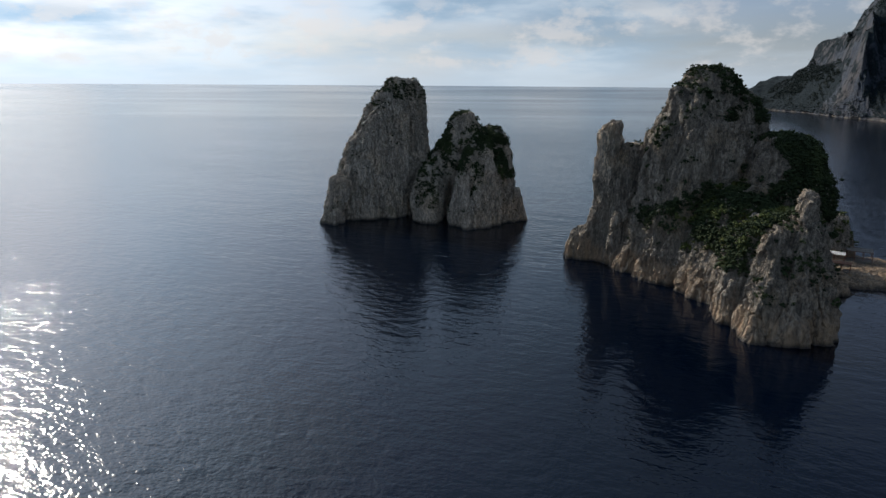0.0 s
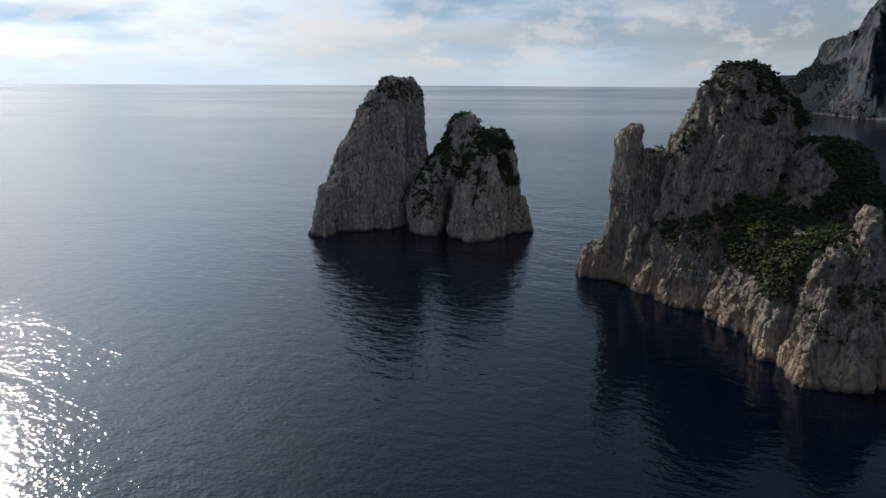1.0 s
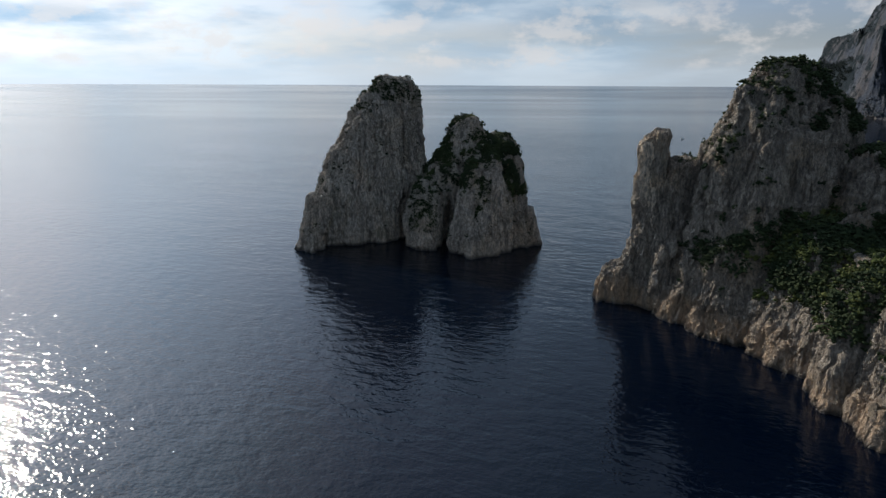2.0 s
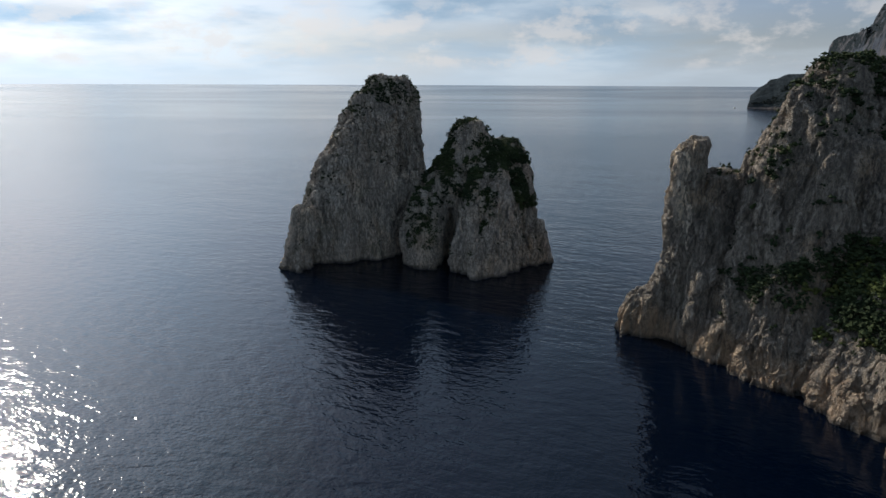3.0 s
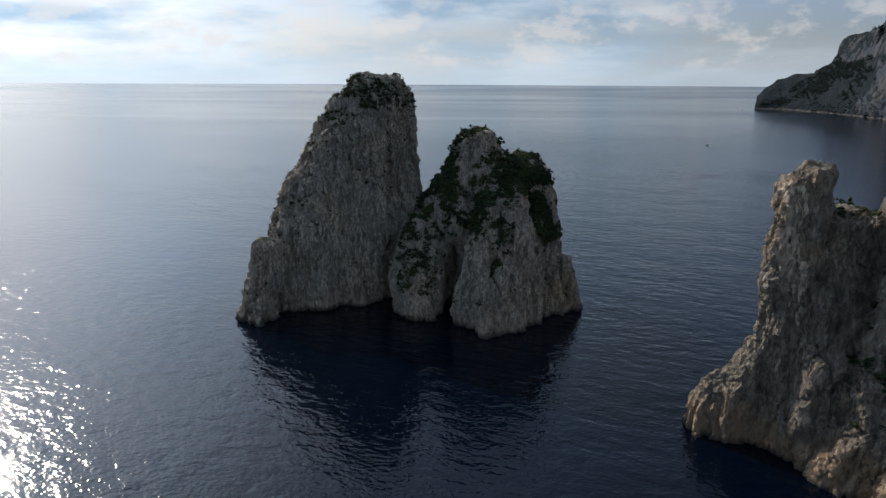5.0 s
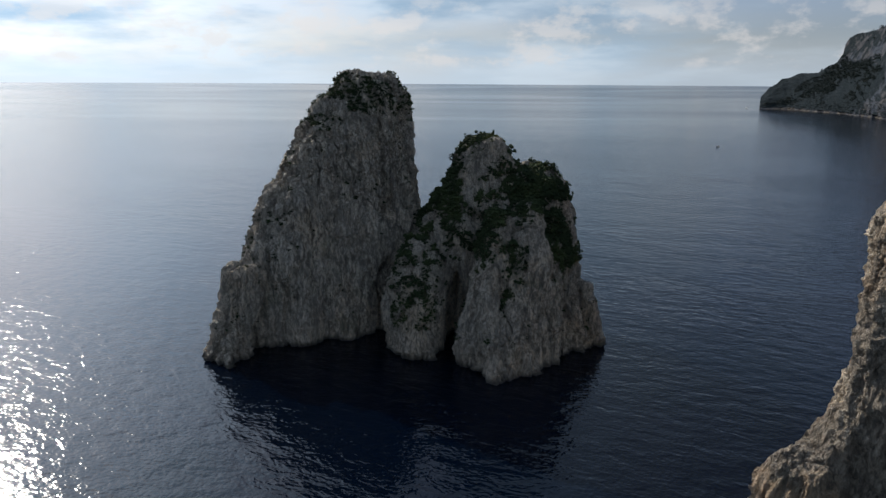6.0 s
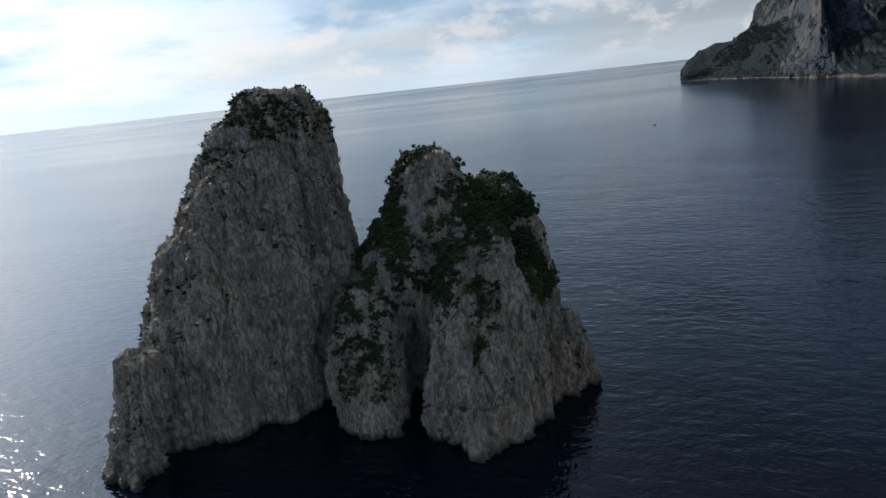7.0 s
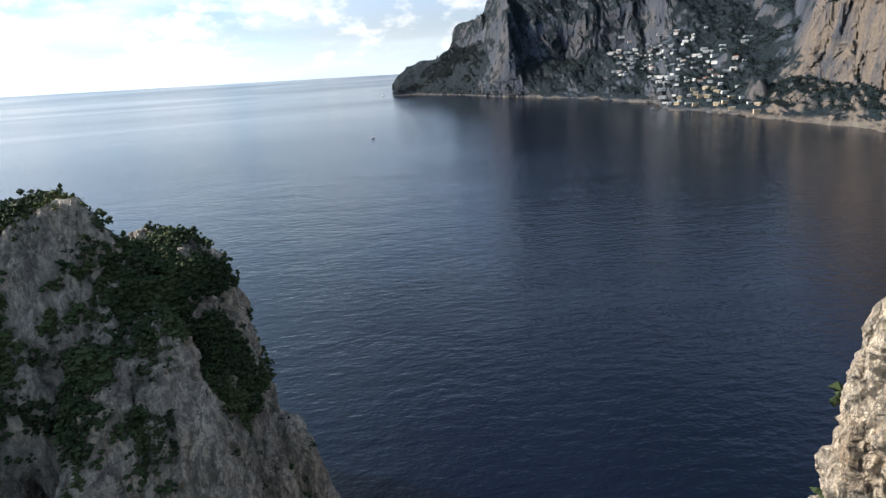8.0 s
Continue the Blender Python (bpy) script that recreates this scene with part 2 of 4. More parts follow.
def fbm(p, freq, octaves, seed, gain=0.5, ridged=False):
    p = np.asarray(p) * np.asarray(freq)
    total, amp = 0.0, 1.0
    for o in range(octaves):
        g = grain3(p, seed + o * 17)
        if ridged:
            g = 1 - 2 * np.abs(g)
        total = total + amp * g
        amp *= gain
        p = p @ SPIN.T * 2.03 + 11.3 if not ridged else p * 2.03 + 7.7
    return total


def surface_nets(field, lo, cell):
    """The zero surface of a sampled field (negative inside), as vertices and quads."""
    inside = field < 0
    corner = [inside[a:a + field.shape[0] - 1 or None, b:b + field.shape[1] - 1 or None, c:c + field.shape[2] - 1 or None]
              for a in (0, 1) for b in (0, 1) for c in (0, 1)]
    count = sum(c.astype(np.int8) for c in corner)
    active = (count > 0) & (count < 8)
    idx = np.full(active.shape, -1, np.int64)
    cells = np.argwhere(active)
    idx[active] = np.arange(len(cells))
    off = [(a, b, c) for a in (0, 1) for b in (0, 1) for c in (0, 1)]
    vals = np.stack([field[cells[:, 0] + a, cells[:, 1] + b, cells[:, 2] + c] for a, b, c in off], 1)
    acc, num = np.zeros((len(cells), 3)), np.zeros(len(cells))
    for i in range(8):
        for j in range(i + 1, 8):
            d = [off[j][k] - off[i][k] for k in range(3)]
            if sum(abs(v) for v in d) != 1:
                continue
            va, vb = vals[:, i], vals[:, j]
            cross = (va < 0) != (vb < 0)
            t = np.where(cross, va / np.where(cross, va - vb, 1), 0)
            pt = np.array(off[i])[None] + t[:, None] * np.array(d)[None]
            acc += np.where(cross[:, None], pt, 0)
            num += cross
    verts = (cells + acc / num[:, None]) * cell + np.array(lo)
    quads = []
    for ax in range(3):
        a1, a2 = [(1, 2), (2, 0), (0, 1)][ax]
        s0 = [slice(None)] * 3
        s1 = [slice(None)] * 3
        s0[ax], s1[ax] = slice(0, -1), slice(1, None)
        A, B = inside[tuple(s0)], inside[tuple(s1)]
        e = np.argwhere(A != B)
        ok = (e[:, a1] > 0) & (e[:, a2] > 0) & (e[:, a1] < field.shape[a1] - 1) & (e[:, a2] < field.shape[a2] - 1)
        e = e[ok]
        flip = A[tuple(e.T)]
        u, v = np.zeros(3, int), np.zeros(3, int)
        u[a1], v[a2] = 1, 1
        q = np.stack([idx[tuple((e - u - v).T)], idx[tuple((e - v).T)], idx[tuple(e.T)], idx[tuple((e - u).T)]], 1)
        q[~flip] = q[~flip][:, ::-1]
        quads.append(q)
    return verts, np.concatenate(quads)


def vertex_normals(v, q):
    n = np.cross(v[q[:, 2]] - v[q[:, 0]], v[q[:, 3]] - v[q[:, 1]])
    out = np.zeros_like(v)
    for k in range(4):
        np.add.at(out, q[:, k], n)
    return out / np.maximum(np.linalg.norm(out, axis=1), 1e-9)[:, None]


def mesh_from(name, v, faces, mat, smooth=False):
    """A mesh from arrays of vertices and of triangles or quads."""
    me = bpy.data.meshes.new(name)
    k = faces.shape[1]
    me.vertices.add(len(v))
    me.vertices.foreach_set("co", np.ascontiguousarray(v, np.float32).ravel())
    me.loops.add(faces.size)
    me.loops.foreach_set("vertex_index", np.ascontiguousarray(faces, np.int32).ravel())
    me.polygons.add(len(faces))
    me.polygons.foreach_set("loop_start", np.arange(0, faces.size, k, dtype=np.int32))
    me.polygons.foreach_set("use_smooth", np.full(len(faces), smooth))
    me.update(calc_edges=True)
    me.materials.append(mat)
    return me


def column(P, keys, turn=0.0, power=2.0):
    """An upright mass. keys: (z, x, y, rx, ry) from the foot up; its cross-section is a rounded box. Returns a rough distance."""
    X, Y, Z = P
    kz = [k[0] for k in keys]
    cx, cy, rx, ry = (np.interp(Z, kz, [k[i] for k in keys]) for i in (1, 2, 3, 4))
    c, s = math.cos(radians(turn)), math.sin(radians(turn))
    dx, dy = X - cx, Y - cy
    u, v = (dx * c + dy * s) / rx, (-dx * s + dy * c) / ry
    r = (np.abs(u) ** power + np.abs(v) ** power) ** (1.0 / power)
    return np.maximum((r - 1) * np.minimum(rx, ry), Z - kz[-1])


def blend(fields, k):
    out = fields[0]
    for f in fields[1:]:
        h = np.clip(0.5 + 0.5 * (f - out) / k, 0, 1)
        out = f * (1 - h) + out * h - k * h * (1 - h)
    return out


def grid(lo, hi, cell):
    ax = [np.arange(lo[i], hi[i] + cell, cell) for i in range(3)]
    return np.meshgrid(ax[0], ax[1], ax[2], indexing="ij", sparse=True)


def halve(v, q):
    """Each quad cut into four."""
    e = np.sort(np.concatenate([q[:, [k, (k + 1) % 4]] for k in range(4)]), 1)
    key, inv = np.unique(e[:, 0] * len(v) + e[:, 1], return_inverse=True)
    mid = (v[key // len(v)] + v[key % len(v)]) / 2
    c = v[q].mean(1)
    m = (inv.reshape(4, -1) + len(v)).T
    cc = np.arange(len(q)) + len(v) + len(mid)
    out = [np.stack([q[:, k], m[:, k], cc, m[:, (k + 3) % 4]], 1) for k in range(4)]
    return np.concatenate([v, mid, c]), np.concatenate(out)


def blocks(p, freq, seed):
    """Jointed blocks: one height for each cell of a bent grid."""
    i = np.floor(p * np.asarray(freq) + 0.37 * np.stack([p[:, 2], p[:, 0], p[:, 1]], 1) * np.asarray(freq)).astype(np.int64)
    return lattice(i[:, 0], i[:, 1], i[:, 2], seed)


def carve_rock(lo, hi, cell, masses, holes=(), seed=1, amp=1.0, k=2.0):
    """A weathered rock from upright masses: their union, less the hollows, then fluted and cracked along its normals."""
    P = grid(lo, hi, cell)
    f = blend([column(P, *m) for m in masses], k)
    for h in holes:
        f = np.maximum(f, -column(P, *h))
    v, q = surface_nets(f, lo, cell)
    n = vertex_normals(v, q)
    side = np.sqrt(np.clip(1 - n[:, 2] ** 2, 0, 1))
    warp = np.stack([fbm(v, 0.09, 2, seed + 60 + i) for i in range(3)], 1) * (2.4, 2.4, 3.5)
    w = v + warp
    flute = fbm(w, (0.15, 0.15, 0.020), 3, seed, 0.55, ridged=True)
    block = fbm(w, (0.085, 0.085, 0.06), 3, seed + 5, 0.5)
    gully = fbm(w, (0.060, 0.060, 0.010), 2, seed + 7, 0.5, ridged=True)
    v = v + n * (amp * ((1.15 * flute + 1.0 * (gully - 0.6)) * (0.2 + 0.8 * side) + 0.75 * block))[:, None]
    v, q = halve(v, q)
    n = vertex_normals(v, q)
    side = np.sqrt(np.clip(1 - n[:, 2] ** 2, 0, 1))
    w = v + np.stack([fbm(v, 0.22, 3, seed + 80 + i) for i in range(3)], 1) * 0.9
    crack = np.exp(-(grain3(w * (0.20, 0.20, 0.045), seed + 31) / 0.05) ** 2)
    crag = fbm(w, (0.42, 0.42, 0.055), 3, seed + 9, 0.62, ridged=True)
    small = fbm(w, (1.15, 1.15, 0.15), 2, seed + 13, 0.6, ridged=True)
    facet = blocks(w, (0.075, 0.075, 0.028), seed + 47)
    rough = np.clip(0.55 + 1.1 * fbm(v, (0.06, 0.06, 0.04), 2, seed + 51), 0.15, 1.25)
    crack2 = np.exp(-(grain3(w * (0.55, 0.55, 0.11), seed + 33) / 0.045) ** 2)
    joint = np.exp(-(grain3(w * (0.12, 0.12, 0.30), seed + 35) / 0.03) ** 2)
    d = amp * (0.52 * crag + 0.50 * blocks(w, (0.15, 0.15, 0.022), seed + 41) + rough * (0.30 * blocks(w, (0.48, 0.48, 0.075), seed + 43)
               + 0.20 * blocks(w, (1.1, 1.1, 0.40), seed + 45) + 0.44 * small) + 0.4 * facet - (0.70 * crack + 0.30 * crack2 * rough + 0.25 * joint) * side)
    v = v + n * d[:, None]
    c = tuple(v[q].mean(1)[:, k] for k in range(3))
    owner = np.argmin(np.stack([column(c, *m) for m in masses]), 0)
    return v, q, vertex_normals(v, q), owner


# ================= sea =================
def build_sea():
    """One sheet out to the horizon, its far rim curved up to where the eye meets the sky line."""
    rad = [0.0] + list(np.geomspace(30, 4900, 60))
    n = 128
    a = np.linspace(0, 2 * math.pi, n, endpoint=False)
    vs, fs = [(0, 0, 0)], []
    for r in rad[1:]:
        z = 39.0 * max(0.0, (r - 2600) / 2300) ** 2
        vs += [(r * math.cos(t), r * math.sin(t), z) for t in a]
    for j in range(n):
        fs.append((0, 1 + j, 1 + (j + 1) % n))
    me = bpy.data.meshes.new("sea")
    quads = []
    for i in range(len(rad) - 2):
        o, p = 1 + i * n, 1 + (i + 1) * n
        quads += [(o + j, p + j, p + (j + 1) % n, o + (j + 1) % n) for j in range(n)]
    me.from_pydata(vs, [], fs + quads)
    me.polygons.foreach_set("use_smooth", np.full(len(me.polygons), True))
    me.materials.append(WATER)
    ob = new("water", me)
    ob.location = (0, 100, 0)
    return tagged(ob, "deep blue open sea with small wind ripples and sun glitter", "sea", kind="structure")


build_sea()


# ================= sea rocks =================
def part(name, bm, mat, parent, label=""):
    me = bpy.data.meshes.new(name)
    bm.to_mesh(me)
    bm.free()
    me.materials.append(mat)
    ob = new(name, me)
    ob.parent = parent
    return tagged(ob, label) if label else ob


def thing(name, label, category, place=(0, 0, 0), turn=0.0, group=""):
    ob = new(name)
    ob.empty_display_size = 0.5
    ob.matrix_world = pose(*place, 0, 0, turn)
    return tagged(ob, label, category, group=group)


def sea_rock(rock, names, mat, label, base, sunlit_parts=()):
    """A rock as one thing, its bodies (towers, spurs, buttresses) as parts of it."""
    v, q, _, owner = rock
    o = np.array(base)
    ob = thing("rock_islet", label, "sea rock", base, group="limestone sea rocks")
    for name in sorted(set(names)):
        use = q[np.isin(owner, [i for i, n in enumerate(names) if n == name])]
        if len(use):
            ids, inv = np.unique(use, return_inverse=True)
            child = new(name, mesh_from(name, v[ids] - o, inv.reshape(use.shape), ROCK_SUNLIT if name in sunlit_parts else mat))
            child.parent = ob
    return ob


# outer stack: the tall one
OUTER_BODIES = []
OUTER_BODIES.append(([(-3, -28.2, 314, 23.6, 13.5), (14, -28.7, 315, 22, 12.5), (34, -26.6, 316, 17.2, 10.5), (46, -24.7, 317, 14.6, 9.5), (56, -22.4, 318, 11, 8), (60.5, -20.4, 318, 7.6, 6), (63.0, -20.0, 318, 4.8, 4.6)], 30.0, 2.8))
OUTER_BODIES.append(([(-3, -44, 299, 9, 8), (14, -43.5, 300, 7.5, 7), (26, -41.5, 303, 5.5, 6), (36, -37.5, 306, 5, 5)], 20.0, 2.4))
OUTER_BODIES.append(([(-3, -51.2, 286.5, 5.5, 5), (3, -50.3, 288, 3.8, 4.5), (10, -49, 290, 2.8, 4), (19.5, -48.2, 291.5, 1.8, 3)], 40.0, 2.6))
OUTER_BODIES.append(([(-3, -37, 297.5, 5, 6), (20, -36.5, 299, 4.5, 5.5), (40, -33.0, 304, 3.5, 4.5), (52, -29, 309, 2.3, 3.2)], 30.0, 2.4))
OUTER_BODIES.append(([(-3, -25.5, 302, 6, 5), (25, -24.5, 305, 5, 4.5), (48, -22.5, 309.5, 4, 4), (60, -20, 313, 3, 3)], 30.0, 2.6))
OUTER_BODIES.append(([(-3, -13.8, 311, 5, 5), (30, -14.5, 312, 4, 4.5), (50, -16, 314, 3, 4), (57, -17, 315, 2.5, 3)], 30.0, 2.4))
OUTER = carve_rock((-66, 272, -3), (6, 342, 70), 0.5, OUTER_BODIES, seed=3, k=1.3)
sea_rock(OUTER, ["tower", "flank", "spur", "rib", "slab", "edge"], ROCK_GREY, "tall grey limestone sea rock with sheer fluted walls", (-28, 312, 0))

# middle stack with its sea cave
MIDDLE_BODIES = []
MIDDLE_BODIES.append(([(-3, 12, 307, 22, 13), (14, 12, 307, 20.5, 12), (26, 12, 306, 18, 11), (34, 11.5, 306, 15, 9), (38.5, 10.5, 306, 10.5, 7)], 0.0, 2.8))
MIDDLE_BODIES.append(([(-3, 8, 306, 11, 8), (40, 8, 306, 7.0, 6), (45, 8.2, 306, 5.4, 5), (47.6, 8.4, 306, 4.2, 4)], 0.0, 2.6))
MIDDLE_BODIES.append(([(-3, 21, 304, 11, 9), (30, 21.5, 304, 8.4, 8), (37.4, 21, 305, 6.0, 6), (40.2, 20, 305, 4, 4)], 0.0, 2.5))
MIDDLE_BODIES.append(([(-3, 14, 286, 8.8, 8.5), (10, 14, 288, 8.8, 8), (22, 14.8, 293.5, 7.4, 6), (30, 15.5, 297, 5.2, 5), (34, 16, 298.5, 3, 3)], 10.0, 2.6))
MIDDLE_BODIES.append(([(-3, 23, 293, 7.5, 6), (12, 23, 295, 6.5, 6), (24, 23, 297, 4.5, 5), (28, 23, 298, 3, 3)], 30.0, 2.5))
MIDDLE_BODIES.append(([(-3, 12, 276, 2.6, 3), (2, 12, 276.5, 2, 2.3), (5.5, 12.2, 277.5, 1, 1)], 0.0, 2.2))
MIDDLE_BODIES.append(([(-3, -6.9, 292, 5.6, 6.5), (8, -7.4, 293, 5.9, 6.5), (16, -7.2, 294, 5.2, 6), (22, -6.8, 296, 3.8, 4), (24.5, -6.2, 297, 2, 2)], 0.0, 2.3))
MIDDLE_BODIES.append(([(-3, 33.6, 297, 5.5, 5), (6, 32.9, 297, 4.1, 4.5), (14.5, 32.2, 297, 2.2, 3)], 0.0, 2.4))
MIDDLE_BODIES.append(([(-3, 9.0, 283, 3.6, 4.5), (12, 9.5, 285, 3.2, 4), (22, 10.6, 287.5, 2.7, 3.2), (30, 11.6, 290, 2.1, 2.4), (33, 12, 291.5, 1.3, 1.5)], 0.0, 2.4))
MIDDLE_BODIES.append(([(-3, 15.5, 280.5, 3.4, 4), (10, 16, 283, 3.2, 4), (22, 18, 287, 3.2, 3.4), (31, 18.6, 290, 2.4, 2.6), (35, 18.8, 292, 1.3, 1.5)], 15.0, 2.4))
MIDDLE_BODIES.append(([(-3, 21, 285, 3.4, 4), (14, 21.5, 288, 3, 3.6), (26, 22, 292, 2, 2.6)], 30.0, 2.4))
MIDDLE_BODIES.append(([(-3, 3, 297.5, 4, 5), (20, 3, 298, 3.5, 4), (35, 4, 300, 2.2, 3)], 0.0, 2.4))
MIDDLE = carve_rock((-22, 266, -3), (46, 332, 54), 0.42, MIDDLE_BODIES, holes=[([(-4, 1.3, 288, 3.7, 16), (8, 1.3, 288, 3.5, 15), (15, 1.9, 289, 2.6, 12), (19.5, 2.5, 291, 0.8, 8)], 0.0, 2.5)], seed=21, k=1.1)
sea_rock(MIDDLE, ["tower", "knob", "shoulder", "buttress", "buttress", "toe", "boss", "spur", "rib", "slab", "edge", "wall"], ROCK_GREY, "grey limestone sea rock with a dark sea cave", (13, 303, 0))

# stack beside the land, with spire, peak and buttresses
LAND_BODIES = []
LAND_BODIES.append(([(-3, 57.9, 230.1, 8.6, 7.1), (12, 57.5, 227.1, 5.5, 5.8), (19.5, 57.2, 224.1, 2.9, 4.0), (28, 57.2, 223.1, 2.1, 3.6), (36, 57.3, 223.3, 2.1, 3.0), (44.8, 57.3, 223.2, 2.1, 2.6), (47.2, 57.9, 223.0, 2.1, 1.9), (49.3, 58.5, 222.8, 1.8, 1.2)], 67.9, 5.0))
LAND_BODIES.append(([(-3, 60.6, 233.8, 11, 6.4), (12, 62.6, 231.9, 10.4, 4.4), (20, 62.0, 230.5, 8.8, 2.8), (30, 60.7, 229.4, 7.2, 1.4), (40, 59.2, 228.8, 6, 1.2), (46, 58.5, 227.9, 4.9, 1.2)], 60.0, 4.0))
LAND_BODIES.append(([(-3, 72.3, 216.2, 19, 10.5), (14, 73.1, 216.5, 18.5, 9), (30, 73.9, 216.9, 18, 6.7), (38, 74.3, 217.1, 17.5, 5.4), (41, 75.4, 217.0, 15.5, 4)], -64.0, 5.0))
LAND_BODIES.append(([(-3, 53.0, 229.8, 8.1, 6.2), (4, 53.5, 229.4, 7.3, 5.6), (9, 54.1, 229, 6.3, 5.0), (11.5, 55.1, 228.4, 4.7, 4.2)], 20.0, 2.6))
LAND_BODIES.append(([(-3, 86, 214, 24, 22), (30, 87, 217, 20, 16), (45, 87.4, 216, 18.6, 12), (52, 87.6, 215.5, 15.6, 10), (58, 87, 215, 11.6, 8), (61.4, 86.2, 215, 7.6, 6), (64.8, 85.4, 215, 4.4, 4), (66.2, 85.2, 215, 2.8, 2.6)], 0.0, 2.6))
LAND_BODIES.append(([(-3, 107, 206, 17, 18), (30, 106, 205, 14.2, 14), (40, 106.6, 205, 10.8, 11), (44, 107.2, 205, 8, 8), (46, 107.2, 205, 5.5, 6)], 0.0, 2.5))
LAND_BODIES.append(([(-3, 88, 190, 14, 20), (10, 89, 192, 13, 18), (20, 92, 195, 12, 15), (27, 94, 200, 10, 10), (31, 95, 204, 7, 6)], 10.0, 2.4))
LAND_BODIES.append(([(-3, 80, 165, 6.5, 6), (8, 81, 166, 6, 5.5), (18, 83, 168, 5, 5), (24, 86, 170, 3.5, 4)], 0.0, 2.3))
LAND_BODIES.append(([(-3, 84, 153, 8, 8), (8, 85, 155, 7, 7), (17, 87, 157, 5, 5.5), (25, 90, 158, 3.1, 3.4), (36, 92.6, 158.4, 1.3, 1.5)], 20.0, 2.3))
LAND_BODIES.append(([(-3, 93, 156, 7.2, 9.5), (12, 93, 158, 6, 9), (20, 93, 160, 4.6, 8), (28, 92.8, 160, 2.6, 4)], 0.0, 2.6))
LAND_BODIES.append(([(-3, 94.5, 174, 10.5, 15), (12, 94.5, 175, 8.8, 13), (20, 95, 176, 7.6, 11), (25, 95.5, 178, 5.5, 8)], 0.0, 2.4))
LAND_BODIES.append(([(-3, 107.5, 190, 7, 8), (14, 107, 191, 5.6, 7), (23, 106.5, 192, 3.8, 5)], 0.0, 2.4))
LAND_BODIES.append(([(-3, 61, 215.5, 3.4, 3.4), (20, 63, 217.5, 2.8, 2.8), (38, 65, 220, 2.0, 2.2)], -40.0, 2.3))
LAND_BODIES.append(([(-3, 69, 206.5, 3.6, 3.6), (22, 71, 209.5, 3.2, 3.2), (42, 74, 212, 2.6, 2.6), (53, 76, 213, 2, 2)], -40.0, 2.3))
LAND_BODIES.append(([(-3, 77, 201, 3.8, 4.2), (25, 79, 204, 3.2, 3.6), (46, 80, 206, 3, 3.5), (60, 81, 210, 2, 2)], -30.0, 2.3))
LAND_BODIES.append(([(-3, 84, 197, 5, 5), (30, 87, 202, 4, 4), (50, 90, 207, 3, 3)], -20.0, 2.3))
LAND_BODIES.append(([(-3, 78, 150.5, 3.4, 4), (10, 80, 152.5, 3, 3.4), (20, 83.5, 155.5, 2.4, 2.6), (27, 86, 157, 1.6, 1.8)], 20.0, 2.3))
LAND_BODIES.append(([(-3, 86, 147.5, 4, 3.6), (12, 88, 150, 3.2, 3), (24, 90, 154, 2.2, 2.4), (34, 91, 157, 1.4, 1.6)], 20.0, 2.3))
LAND_BODIES.append(([(-3, 63, 212, 3.2, 3), (20, 66, 212, 2.8, 2.6), (36, 69.5, 212.5, 2.2, 2.2), (43, 71, 213.5, 1.4, 1.6)], -64.0, 3.0))
LAND_BODIES.append(([(20, 80, 206, 5, 5), (40, 80, 204.5, 4.2, 3.6), (47, 81, 204.5, 3.6, 3), (51, 82.5, 206, 2.2, 2.2)], -40.0, 3.2))
LAND_BODIES.append(([(30, 86, 206, 4, 5), (50, 86, 207.5, 3.0, 3), (57, 86.3, 209, 2.3, 2.4), (60, 86.6, 210, 1.5, 1.6)], -20.0, 3.2))
LAND_BODIES.append(([(30, 93, 207, 4.5, 5), (44, 93.5, 206.5, 3.6, 3.4), (54, 94, 209, 2.4, 2.6), (58, 94, 211, 1.5, 1.6)], 10.0, 3.0))
LAND_BODIES.append(([(40, 74.2, 213, 2.6, 3), (54, 75, 213, 1.7, 2.2), (60.5, 75.2, 213.2, 1.0, 1.4)], -30.0, 3.0))
LAND_BODIES.append(([(-3, 61.5, 218.8, 4, 4), (20, 62.2, 219.9, 3.3, 3.3), (36, 63.4, 222, 2.6, 2.4), (40.5, 64, 222.8, 2, 2)], 0.0, 2.6))
LAND = carve_rock((38, 138, -3), (130, 252, 72), 0.52, LAND_BODIES, seed=47, amp=0.86, k=1.2)
# the flank gets the brightened rock, as its face is the sunlit one
sea_rock(LAND, ["spire", "flank", "saddle", "toe", "peak", "shoulder", "terrace", "foot", "pinnacle", "buttress", "terrace", "tail", "rib", "wall", "edge", "slab", "ridge", "crest", "fin", "face", "chock", "cheek", "knob", "flute"], ROCK_PALE, "pale limestone sea rock with a leaning spire and ledges", (85, 200, 0), sunlit_parts=("flank",))


# ================= scrub on the rocks =================
TUFT_V = np.array([(1, 0, 0), (-1, 0, 0), (0, 1, 0), (0, -1, 0), (0, 0, 1), (0, 0, -1)], float)
TUFT_F = np.array([(0, 2, 4), (2, 1, 4), (1, 3, 4), (3, 0, 4), (2, 0, 5), (1, 2, 5), (3, 1, 5), (0, 3, 5)])


